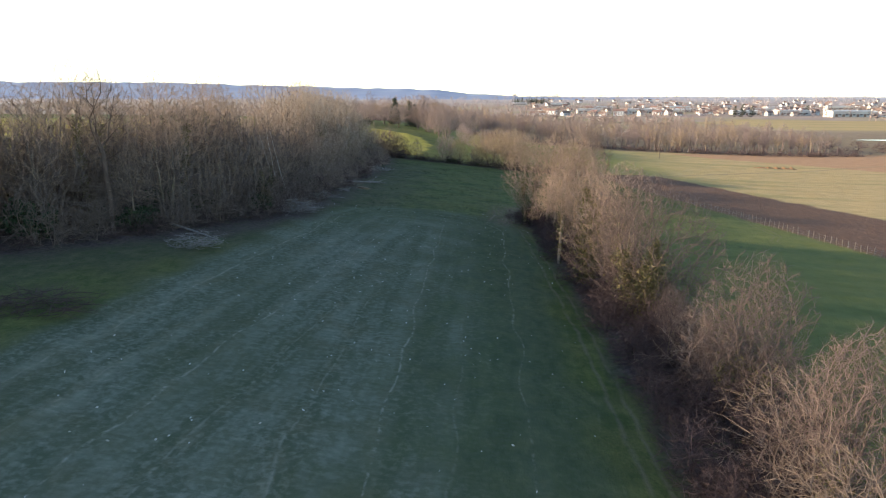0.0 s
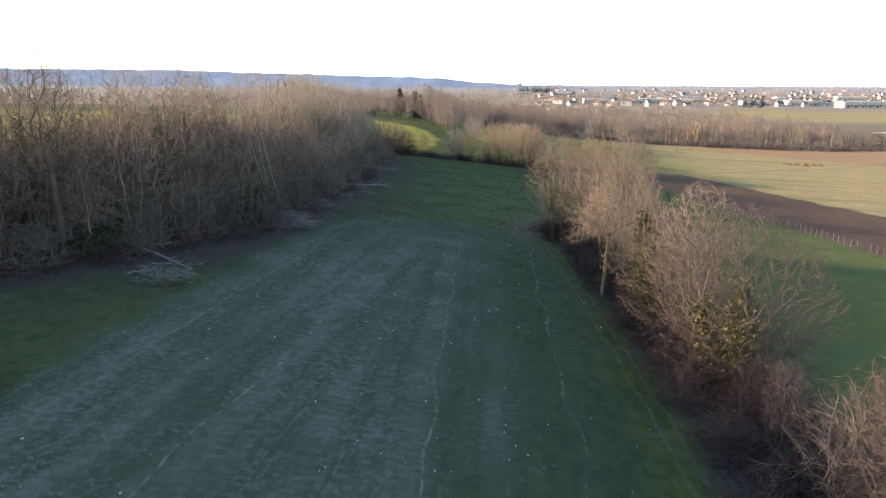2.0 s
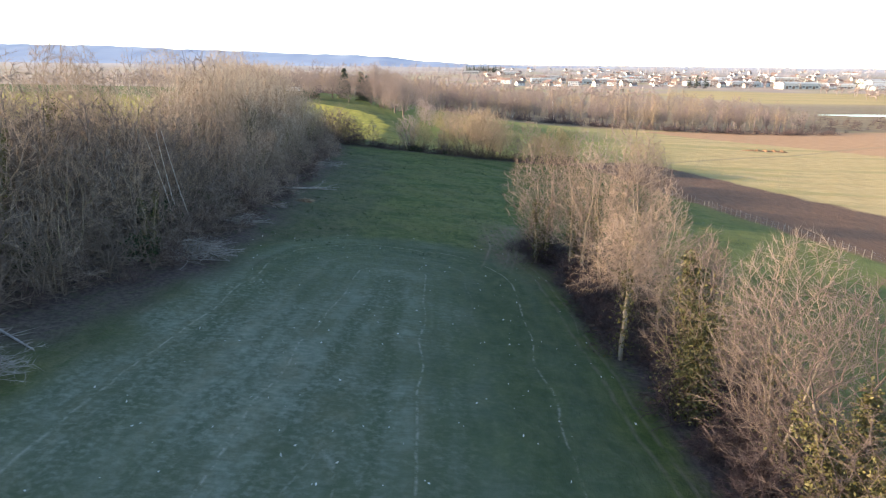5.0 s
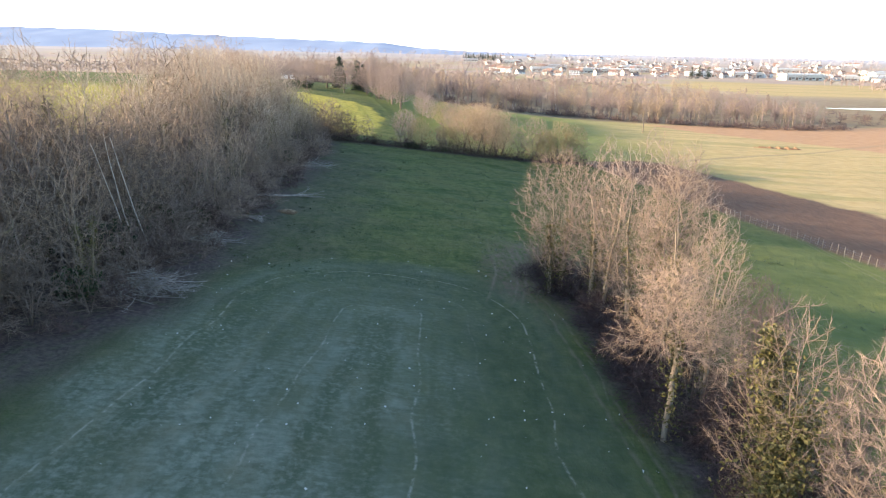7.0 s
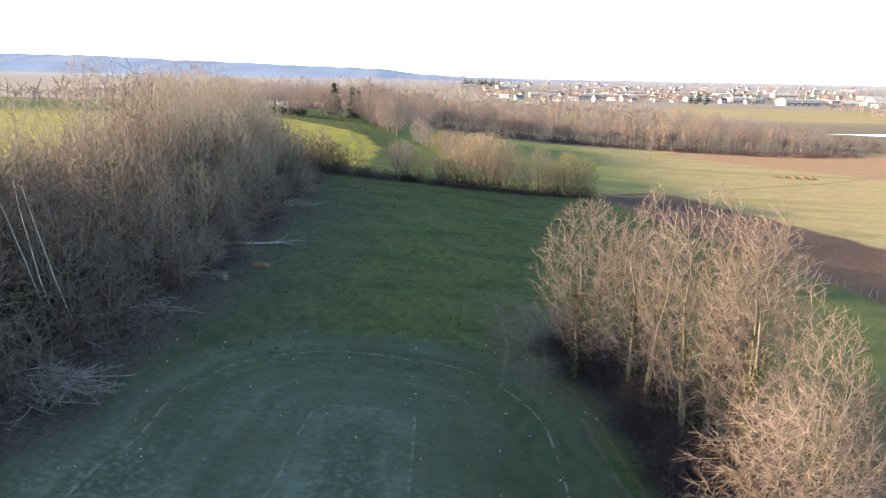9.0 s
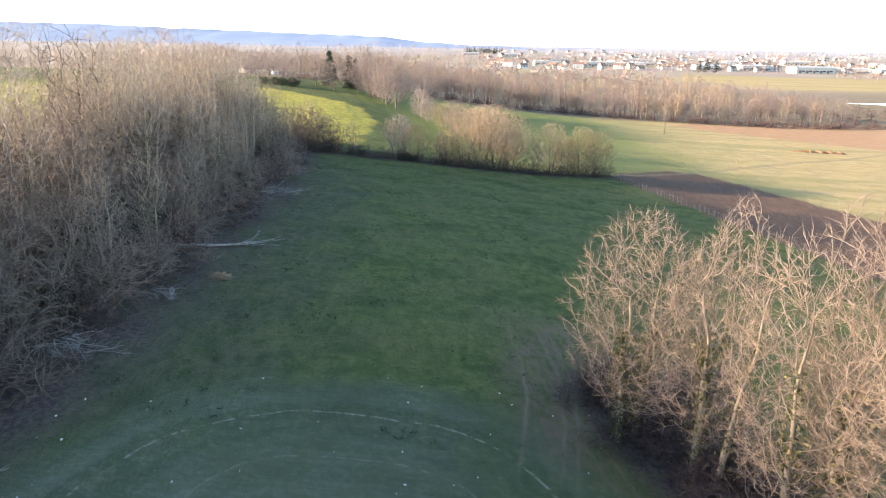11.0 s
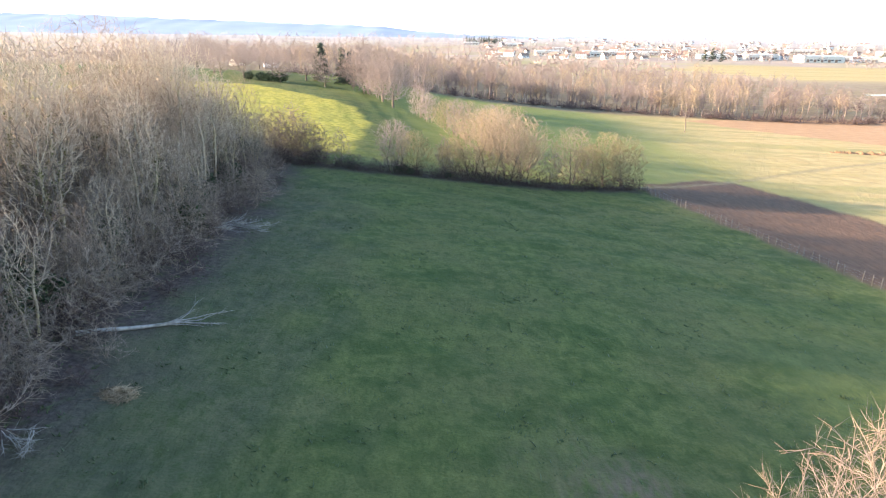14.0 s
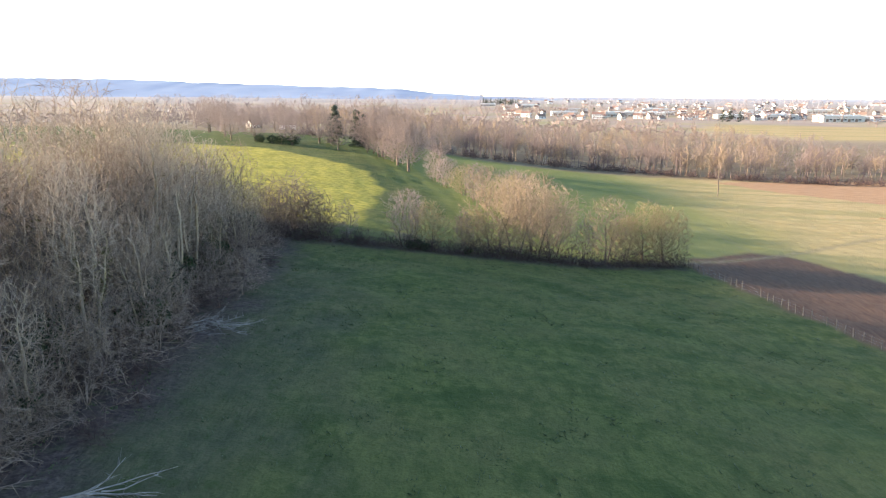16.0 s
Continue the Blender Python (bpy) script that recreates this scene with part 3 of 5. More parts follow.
        P[m] = 0.5 * P[m] + 0.25 * P[par[m]] + 0.25 * mean[m] / kids[m, None]
    load = np.zeros(total)
    for n in range(total - 1, -1, -1):
        load[n] = max(load[n], 1.0)
        if par[n] >= 0:
            load[par[n]] += load[n]
    for n in range(held - 1, -1, -1):
        if par[n] >= 0:
            load[par[n]] = max(load[par[n]], load[n])
    rad = np.maximum(radius * (load / load[:held].max()) ** fine, twig_r * 1.15)
    c = np.nonzero(par >= 0)[0]
    start = np.minimum(rad[par[c]], rad[c] * 1.3)
    start[c < held] = rad[par[c[c < held]]]
    thick = rad[c] > (0.33 if plain else 0.2) * radius
    stem = np.zeros(total, int)
    for n in range(total):
        stem[n] = stem[par[n]] if par[n] >= 0 else (stem[n - 1] + 1 if n else 0)
    for k in range(len(trunk)):
        sel = thick & ((stem[c] == k) | plain)
        if sel.any():
            trunk[k].sticks(np.stack([P[par[c[sel]]], P[c[sel]]], 1), np.stack([start[sel], rad[c[sel]]], 1), 3 if plain else 6)
    trunk = [g for g in trunk if g.n]
    sel = ~thick
    crown.sticks(np.stack([P[par[c[sel]]], P[c[sel]]], 1), np.stack([start[sel], rad[c[sel]]], 1), 3)
    # twigs, most of them at the branches' ends
    leaf = np.nonzero((np.arange(total) >= held) & (rad < 0.2 * radius + twig_r))[0]
    span = P[leaf] - P[par[leaf]]
    p, q, r = [], [], []
    for k in range(twigs):
        g = rng.uniform(0.1, 1.0, (len(leaf), 1)) if k else np.ones((len(leaf), 1))
        at = P[par[leaf]] + span * g
        go = unit_rows(unit_rows(span) + rng.normal(size=span.shape) * (spread if k else 0.6) + [0, 0, hang])
        p.append(at), q.append(at + go * twig_len * rng.uniform(0.45, 1.3, (len(leaf), 1)))
        r.append(twig_r * rng.uniform(0.75, 1.2, len(leaf)))
    p, q, r = np.concatenate(p), np.concatenate(q), np.concatenate(r)
    q[:, 2] = np.maximum(q[:, 2], 0.05)
    crown.spikes(p, q, r)
    return trunk, crown, green


def tree_at(kind, made, bark_mat, twig_mat, label, x, y, group, turn=0.0, size=1.0, squash=1.0):
    """A tree thing from grow()'s collectors."""
    trunk, crown, green = made
    ob = tagged(new(kind), label, "tree" if "tree" in kind else "shrub", group)
    for g in trunk:
        child("trunk", g.mesh("trunk", bark_mat), ob)
    child("crown", crown.mesh("crown", twig_mat), ob, "bare winter branches and fine twigs")
    if green.n:
        child("ivy", green.mesh("ivy", M_IVY), ob, "dark green ivy leaves")
    ob.matrix_basis = pose(x, y, gz(x, y), 0, 0, turn) @ Matrix.Diagonal((size, size, size * squash, 1))
    return ob


def place(src, x, y, turn, size, lean=0.0, label=""):
    """A copy of a tree elsewhere, turned, scaled and leaning a little."""
    ob = copy_thing(src, Matrix.Identity(4))
    ob.matrix_basis = pose(x, y, gz(x, y), lean, 0, turn) @ Matrix.Diagonal((size, size, size, 1))
    return tagged(ob, label)


rnd = np.random.RandomState(11)


def wood_x_at(y):
    return float(np.interp(y, WOOD_EDGE_Y, WOOD_EDGE_X))


# ---- the wood along the west side ----
WOOD_LABEL = "tall bare woodland tree with brown twigs"
wood_kinds = []
for k, (h, w, st, clr, shp, iv) in enumerate(((18.0, 8.5, 1, 0.34, "tall", 0), (17.0, 9.5, 2, 0.30, "round", 700), (16.0, 9.0, 3, 0.24, "vase", 0), (18.5, 8.0, 1, 0.34, "tall", 900),
                                              (15.0, 9.5, 2, 0.24, "round", 0), (17.5, 9.5, 2, 0.30, "vase", 500), (14.0, 9.0, 3, 0.20, "round", 0), (18.0, 10.0, 1, 0.28, "round", 0))):
    made = tree(100 + k, h, w, clr, st, 430, 4, 0.8, 0.0125, 0.19, shp, 0.09, 0.6, 0.05, iv, 0.62, 0.26)
    wood_kinds.append((made, WOOD_LABEL + (", dark ivy up its trunk" if iv else "")))
wood_sources = [None] * len(wood_kinds)


def woodland(x, y, k, turn, size, lean=0.0):
    made, lab = wood_kinds[k]
    if wood_sources[k] is None:
        wood_sources[k] = tree_at("woodland_tree", made, (M_BARK_WOOD, M_BARK_WOOD, M_BARK_ASHEN_LIT)[k % 3], (M_TWIG_WOOD, M_TWIG_WOOD, M_TWIG_ASHEN_LIT)[k % 3], lab, x, y, "trees of the wood", turn, size)
        return wood_sources[k]
    return place(wood_sources[k], x, y, turn, size, lean)


spots = []
for _ in range(9000):
    y = rnd.uniform(20, 180)
    ex = wood_x_at(y)
    depth = 17.0 * rnd.uniform(0, 1) ** 0.9
    x = ex - 1.2 - depth
    gap = 3.3 if 127 < y else 4.9 if y > 78 else 4.7
    if math.hypot(x + 21.5, y - 88.5) > 3.4 and all((x - a) ** 2 + (y - b) ** 2 > gap * gap for a, b in spots):
        spots.append((x, y))
for x, y in spots:
    edge = wood_x_at(y) - x
    size = rnd.uniform(0.86, 1.10) * (0.9 if 96 < y < 126 else 1.0) * (0.55 if edge < 3 else 0.8 if edge < 6 else 1.0)
    if y > 168:
        size *= 0.88
    # mostly the brightened kinds past y of about 104: glare painted by colour
    k = rnd.choice([2, 5, 2, 5, 7, 4]) if y > 104 + rnd.uniform(-6, 6) else rnd.choice([0, 1, 3, 4, 6, 7, 1, 3])
    woodland(x, y, k, rnd.uniform(0, 360), size, rnd.uniform(-6, 6))

# two dark old trees that stand over the rest
snag_tree = tree_at("woodland_tree", tree(150, 16.8, 8.0, 0.42, 1, 170, 3, 0.8, 0.014, 0.26, "vase", 0.04), M_BARK_DARK, M_BARK_DARK,
                    "dark gnarled bare tree standing over the wood", -31.9, 64.0, "trees of the wood", 20, 1.0)
place(snag_tree, -34.0, 129.0, 140, 1.08)

# shrubs in the wood's skirt and below the hedge
shrub_kinds = []
for k, (mat, lab) in enumerate(((M_TWIG_RED, "low tangled bramble bush with reddish-brown bare stems"), (M_TWIG_DARK, "bare dark brown thicket shrub with arching fine twigs"),
                                (M_TWIG_RED, "rounded leafless shrub with dull reddish twigs"), (M_TWIG_SKIRT, "bare ash-grey thicket shrub with arching fine twigs"))):
    made = tree(200 + k, (2.0, 4.6, 2.9, 5.2)[k], (3.8, 5.0, 3.8, 5.6)[k], 0.04, (5, 4, 5, 4)[k], (120, 120, 120, 170)[k], 5, (0.5, 0.75, 0.55, 0.75)[k], 0.013, 0.04, "dome", 0.16, 0.04, (-0.05, -0.1, 0.1, -0.2)[k], leader=0.45, plain=True)
    shrub_kinds.append((made, mat, lab))
shrub_sources = [None] * 4


def shrub(x, y, k, turn, size, group):
    made, mat, lab = shrub_kinds[k]
    if shrub_sources[k] is None:
        shrub_sources[k] = tree_at(("bramble_bush", "thicket_shrub", "hedge_shrub", "thicket_shrub")[k], made, mat, mat, lab, x, y, group, turn, size)
        return shrub_sources[k]
    return tagged(place(shrub_sources[k], x, y, turn, size), group=group)


for i in range(120):
    y = 24 + 160 * (i + rnd.uniform(0, 1)) / 120
    off = rnd.uniform(-0.5, 1) * 6.0
    k = rnd.choice([1, 1, 1, 2]) if off > 0.8 else rnd.choice([0, 2, 1])
    if y > 98 and k == 1:
        k = 3
    shrub(wood_x_at(y) - off, y, k, rnd.uniform(0, 360), rnd.uniform(0.8, 1.45) if off > 0.8 else rnd.uniform(0.5, 0.85), "shrubs along the wood's edge")
for i in range(70):
    y = 56 + 126 * (i + rnd.uniform(0, 1)) / 70
    shrub(wood_x_at(y) + rnd.uniform(-2.0, 0.9), y, rnd.choice([2, 1, 1]) if y < 98 else rnd.choice([2, 3, 3]), rnd.uniform(0, 360), rnd.uniform(0.6, 1.1), "shrubs along the wood's edge")

# the wood's dense heart: tall undergrowth behind the first trees, thickened to block the low sun
heart = tree_at("understorey_bush", tree(230, 7.5, 6.0, 0.06, 5, 150, 4, 0.9, 0.022, 0.07, "dome", 0.15, 0.05, leader=0.45, plain=True), M_TWIG_DARK, M_TWIG_DARK,
                "tall bare thicket deep in the wood, added for shade", -34.0, 120.0, "undergrowth within the wood", 0, 1.2)
for i in range(210):
    y = 18 + 164 * (i + rnd.uniform(0, 1)) / 210
    place(heart, wood_x_at(y) - rnd.uniform(5.5, 19), y, rnd.uniform(0, 360), rnd.uniform(0.95, 1.6) * (0.95 if 97 < y < 128 else 1.0))
# extra bushes, added to shade the foot of the tall hedge
for i in range(70):
    y = 30 + 70 * (i + rnd.uniform(0, 1)) / 70
    place(heart, wood_x_at(y) - rnd.uniform(7, 20), y, rnd.uniform(0, 360), rnd.uniform(1.2, 1.75))

# close-grown trees added at the back of the wood, to hold the sun off the meadow
shade_tree_made = tree(240, 14.0, 7.5, 0.18, 2, 170, 4, 1.2, 0.034, 0.17, "round", 0.08, 0.1, plain=True)
shade_tree = tree_at("woodland_tree", shade_tree_made, M_BARK_WOOD, M_TWIG_WOOD, "dense bare tree added behind the wood for shade", -50.0, 110.0, "trees of the wood", 0, 0.8)
for i in range(40):
    y = 74 + 108 * (i + rnd.uniform(0, 1)) / 40
    place(shade_tree, wood_x_at(y) - rnd.uniform(14, 20), y, rnd.uniform(0, 360), rnd.uniform(0.62, 0.85) * (1.12 if y > 128 else 1.0))
# these stand out of view and only block the low sun
for i in range(84):
    y = -45 + 97 * (i + rnd.uniform(0, 1)) / 84
    place(shade_tree, wood_x_at(y) - rnd.uniform(5 if y < 24 else 15, 30), y, rnd.uniform(0, 360), rnd.uniform(1.05, 1.38))

# ---- the hedge of tall trees along the east side ----
HEDGE = (
    # height, width, clear, stems, nodes, twigs, twig length, radius, shape, lean, hang, ivy, ivy top, ivy width, leader, label
    ("broad", 10.0, 9.0, 0.08, 5, 1700, 4, 0.5, 0.095, "dome", 0.20, 0.15, 300, 0.30, 0.30, 0.5, "broad rounded bare hedge tree with tan twigs"),
    ("spread", 12.5, 11.5, 0.14, 3, 1900, 4, 0.55, 0.22, "round", 0.16, 0.05, 2800, 0.52, 0.45, 0.55, "wide bare tree, grey-tan twigs, ivy round its foot"),
    ("ash", 15.0, 7.5, 0.22, 2, 1000, 4, 0.55, 0.19, "tall", 0.09, 0.3, 600, 0.55, 0.20, 0.75, "tall slender bare tree with pale sunlit branches"),
    ("pale", 12.8, 8.6, 0.20, 2, 1150, 4, 0.55, 0.18, "vase", 0.14, 0.25, 700, 0.45, 0.22, 0.6, "bare tree with pale yellowish ascending branches"),
    ("ivied", 11.5, 6.5, 0.25, 2, 600, 4, 0.55, 0.17, "tall", 0.08, 0.1, 4200, 0.80, 0.50, 0.8, "bare tree thickly grown with olive ivy"),
    ("droop", 10.8, 6.2, 0.54, 1, 800, 4, 0.70, 0.16, "dome", 0.04, -0.6, 600, 0.60, 0.30, 0.55, "small bare tree with pale drooping twigs"),
    ("end", 13.0, 7.6, 0.18, 2, 1500, 4, 0.50, 0.18, "round", 0.06, 0.08, 1200, 0.50, 0.26, 0.7, "bare tree with dark ivied trunk, tan crown"),
    ("sapling", 8.0, 5.0, 0.10, 3, 600, 4, 0.5, 0.09, "vase", 0.16, 0.15, 0, 0.5, 0.2, 0.6, "young bare many-stemmed tree with tan twigs"),
)
hedge_kinds, hedge_sources = {}, {}
for k, (kind, h, w, clr, st, nd, tw, tl, rad, shp, ln, hg, iv, it, iw, ld, lab) in enumerate(HEDGE):
    hedge_kinds[kind] = (tree(300 + k, h, w, clr, st, nd, tw + 2, tl * 1.1, 0.0082, rad, shp, ln, 0.6, hg, iv, it, iw, ld, fine=0.80, spread=0.8), lab)


def hedge_tree(kind, x, y, turn, size):
    made, lab = hedge_kinds[kind]
    if kind not in hedge_sources:
        hedge_sources[kind] = tree_at("hedge_tree", made, M_BARK_PALE if kind in ("ash", "pale", "end", "droop") else M_BARK_HEDGE, M_TWIG_HEDGE if kind in ("broad", "spread", "sapling") else M_TWIG_PALE, lab, x, y, "trees of the tall hedge", turn, size)
        return hedge_sources[kind]
    return place(hedge_sources[kind], x, y, turn, size)


for kind, x, y, turn, size in (("broad", 22.4, 28.0, 60, 0.95), ("broad", 22.0, 39.0, 10, 1.0), ("sapling", 24.6, 33.0, 0, 0.9), ("sapling", 19.4, 46.0, 100, 0.7), ("broad", 25.5, 46.0, 200, 0.66),
                               ("spread", 19.4, 54.0, 30, 0.98), ("pale", 18.2, 58.8, 0, 1.0), ("ivied", 16.4, 64.3, 50, 1.0), ("sapling", 21.0, 66.5, 60, 1.0),
                               ("droop", 14.2, 71.2, 20, 1.0), ("sapling", 20.4, 73.5, 100, 1.05), ("ash", 18.6, 77.2, 200, 0.80), ("ash", 18.0, 81.8, 10, 1.03), 
                               ("ash", 16.9, 86.0, 120, 1.06), ("pale", 19.5, 87.2, 300, 1.1), ("ash", 15.0, 90.6, 260, 0.98), ("end", 12.2, 94.3, 0, 1.0),
                               ("ash", 17.2, 96.0, 320, 0.80), ("sapling", 22.5, 79.0, 20, 1.0), ("sapling", 22.0, 92.5, 150, 0.9)):
    hedge_tree(kind, x, y, turn, size)
for i in range(210):
    y = 8 + 92 * (i + rnd.uniform(0, 1)) / 210
    ex = float(np.interp(y, HEDGE_EDGE_Y, HEDGE_EDGE_X))
    off = 0.9 + rnd.uniform(0, 1) ** 1.2 * 8
    shrub(ex + off, y, rnd.choice([0, 0, 2]) if off < 4 else rnd.choice([0, 1, 2]), rnd.uniform(0, 360), rnd.uniform(0.7, 1.1) if off < 3.5 else rnd.uniform(0.8, 1.25),
          "shrubs below the tall hedge")

for x, y, k, size in ((10.6, 99.5, 1, 0.45), (11.8, 101.5, 1, 0.5), (9.6, 97.6, 2, 0.5), (12.6, 103.5, 1, 0.45), (11.4, 97.8, 0, 0.8), (13.4, 100.8, 2, 0.8)):
    shrub(x, y, k, rnd.uniform(0, 360), size, "shrubs below the tall hedge")

# ---- the cross hedge of willows ----
WILLOW_LABELS = ("rounded bare willow with dense orange-brown twigs", "bare grey-brown willow, many stems fanning out", "rounded bare willow with yellowish twigs", "slender young bare willow with pale twigs")
willow_kinds = [tree(400, 10.5, 9.5, 0.06, 2, 760, 4, 0.7, 0.017, 0.16, "round", 0.14, 0.7, leader=0.45),
                tree(401, 8.0, 8.5, 0.08, 3, 560, 4, 0.75, 0.017, 0.12, "vase", 0.24, 0.8, 0.1, leader=0.5),
                tree(402, 8.0, 7.4, 0.08, 2, 760, 4, 0.65, 0.017, 0.14, "round", 0.13, 0.6, leader=0.45),
                tree(403, 6.2, 3.8, 0.12, 2, 200, 4, 0.6, 0.016, 0.07, "tall", 0.08, 0.3, 0.2)]
willow_sources = [None] * 4


def willow(x, y, k, turn, size, group):
    if willow_sources[k] is None:
        willow_sources[k] = tree_at("willow_tree", willow_kinds[k], M_BARK_WOOD, (M_TWIG_WILLOW, M_TWIG_GREY, M_TWIG_OLIVE, M_TWIG_GREY)[k], WILLOW_LABELS[k], x, y, group, turn, size)
        return willow_sources[k]
    return tagged(place(willow_sources[k], x, y, turn, size), group=group)


for x, y, k, size in ((-13.9, 182.0, 3, 0.95), (-5.6, 182.4, 1, 1.0), (-2.4, 182.6, 2, 0.85), (2.4, 183, 3, 1.0), (3.8, 184.5, 2, 0.75), (6.8, 184.5, 0, 0.98), (9.8, 185.0, 0, 1.08), (12.8, 185, 0, 0.98), (15.6, 185.5, 0, 0.7),
                      (20, 186.3, 3, 1.0), (23.6, 187.6, 0, 0.92), (26.4, 188.2, 2, 0.85), (30.0, 189.3, 2, 1.15), (33.4, 190.2, 2, 1.08)):
    willow(x, y, k, rnd.uniform(0, 360), size, "willows of the cross hedge")
for x, y, k, size in ((16.5, 194, 0, 0.95), (15.0, 200, 0, 1.05), (13.6, 206, 0, 1.0), (11.5, 213, 2, 1.1), (12.4, 217, 1, 1.15), (8.0, 222, 0, 0.85), (5.8, 230, 1, 1.05), (3, 237, 2, 0.9),
                      (-1, 246, 1, 0.9), (-3.5, 254, 1, 1.0), (-16, 275, 1, 1.3), (-20, 280, 1, 1.3), (-24, 287, 1, 1.4)):
    willow(x, y, k, rnd.uniform(0, 360), size, "willows of the field boundary")
for i in range(66):
    x = -28 + i * 0.97 + rnd.uniform(-0.5, 0.5)
    y = 181.3 + 0.07 * (x - 5) + 4 * float(sst(np.array(x), 18, 36)) + rnd.uniform(-0.7, 0.7)
    shrub(x, y, rnd.choice([0, 2, 2]), rnd.uniform(0, 360), rnd.uniform(0.6, 0.95), "low shrubs of the cross hedge")
for x, y, s in ((-21, 186, 1.5), (-24, 184, 1.4), (-18.5, 187, 1.2), (-22.5, 187.5, 1.7), (-20, 184.5, 1.3), (-26, 186, 1.5), (-19.5, 183.6, 1.2), (-21.8, 185.4, 1.5), (-23.4, 182.8, 1.2), (-17.2, 185, 1.0), (-25, 188, 1.5)):
    shrub(x, y, 1, rnd.uniform(0, 360), s * 1.05, "low shrubs of the cross hedge")


# ---- single trees on the bank and the fields ----
BANK_LABEL = "bare field tree with dense grey-brown twigs"
bank_kind = tree(500, 13.5, 13.0, 0.14, 1, 620, 4, 0.95, 0.026, 0.36, "round", 0.03, leader=0.45)
oak = tree_at("field_tree", bank_kind, M_BARK_WOOD, M_TWIG_GREY, "broad bare oak with dark trunk and rounded crown", -11.0, 262, "trees round the farmstead", 20, 1.0)
for x, y, turn, size in ((-14.5, 270, 90, 0.95), (-20, 282, 140, 1.1), (-26, 296, 230, 1.15), (-33, 283, 15, 0.75), (-60, 292, 200, 0.75), (-66, 288, 300, 0.8),
                         (-72, 300, 60, 0.85), (-47, 285, 120, 0.8), (-42, 300, 20, 0.9), (-84, 318, 330, 0.85), (-64, 345, 75, 0.8), (-76, 340, 10, 0.8), (-57, 316, 190, 0.7), (-90, 350, 260, 0.9), (-98, 372, 110, 0.9), (-86, 408, 140, 1.0), (-102, 440, 20, 1.0), (-88, 330, 190, 0.95), (-12, 300, 210, 0.9), (-4, 312, 50, 0.95)):
    place(oak, x, y, turn, size, 0, BANK_LABEL)
lone = tree(510, 12, 4.0, 0.4, 1, 100, 3, 0.8, 0.022, 0.2, "tall", 0.06)
tree_at("field_tree", lone, M_BARK_WOOD, M_TWIG_GREY, "lone slender leaning bare tree in open field", 79.5, 286, "trees of the open field", 40, 0.95)


def conifer(seed, height, width, dense=9):
    """A dark conifer: a straight trunk with whorls of drooping, needled boughs."""
    rng = np.random.RandomState(seed)
    trunk, crown = Limbs(), Limbs()
    trunk.tube([(0, 0, -0.3), (0, 0, height * 0.5), (0.1, 0, height)], (0.24, 0.15, 0.02), 6)
    p, q, r = [], [], []
    for i in range(int(height * dense)):
        f = rng.uniform(0.06, 1.0)
        a = rng.uniform(0, 6.28)
        ln = width * (1.02 - f) ** 0.75 * rng.uniform(0.55, 1.15) + 0.25
        root = np.array([0, 0, f * height])
        tip = root + [math.cos(a) * ln, math.sin(a) * ln, ln * rng.uniform(-0.35, 0.25)]
        for g in np.linspace(0.2, 1, 7):
            c = root * (1 - g) + tip * g
            for _ in range(3):
                p.append(c)
                q.append(c + rng.normal(size=3) * np.array([0.42, 0.42, 0.3]) * (1 if dense > 5 else 2))
                r.append(0.15 if dense > 5 else 0.22)
    crown.spikes(p, q, r)
    return trunk, crown


def conifer_at(x, y, made, size, label, group):
    ob = tagged(new("conifer"), label, "tree", group)
    child("trunk", made[0].mesh("trunk", M_BARK_WOOD), ob)
    child("crown", made[1].mesh("crown", M_NEEDLE), ob, "dark green needled boughs")
    ob.matrix_basis = pose(x, y, gz(x, y)) @ Matrix.Diagonal((size, size, size, 1))
    return ob


con = conifer(600, 12, 3.5, 13)
c1 = conifer_at(-38, 306, con, 1.0, "dark green conifer beside the farmstead", "conifers by the farmstead")
place(c1, -30.5, 303, 130, 0.95)
place(c1, -28.5, 306, 40, 0.85)
con_far = conifer_at(372, 1010, conifer(601, 14, 5.5, 2.3), 1.15, "tall dark conifer at the edge of town", "conifers of the town")
for x, y, s in ((384, 1012, 1.35), (396, 1008, 1.2), (560, 1190, 1.1), (690, 1120, 1.0), (700, 1128, 0.9), (246, 1260, 0.9), (610, 1120, 0.8), *[(74 + 3.9 * i + 5 * (i % 3), 2010 + 23 * (i % 5), 0.95 + 0.13 * (i % 4)) for i in range(27)]):
    place(con_far, x, y, s * 200, s)


def evergreen(seed, r):
    rng = np.random.RandomState(seed)
    trunk, crown = Limbs(), Limbs()
    pts = []
    for i in range(5):
        a = i * 1.26
        trunk.tube([(0, 0, -0.2), (math.cos(a) * r * 0.4, math.sin(a) * r * 0.4, r * 0.8), (math.cos(a) * r * 0.6, math.sin(a) * r * 0.6, r * 1.3)], (0.06, 0.04, 0.02), 4)
    n = 900
    v = rng.normal(size=(n, 3))
    v /= np.linalg.norm(v, axis=1, keepdims=True)
    lump = 1 + 0.22 * np.sin(v[:, :1] * 5 + seed) * np.cos(v[:, 1:2] * 4)
    pts = v * lump * rng.uniform(0.55, 1.0, (n, 1)) * [r, r, r * 0.75] + [0, 0, r * 0.72]
    crown.leaves(pts, 0.17, rng)
    return trunk, crown


ev = evergreen(3, 1.9)


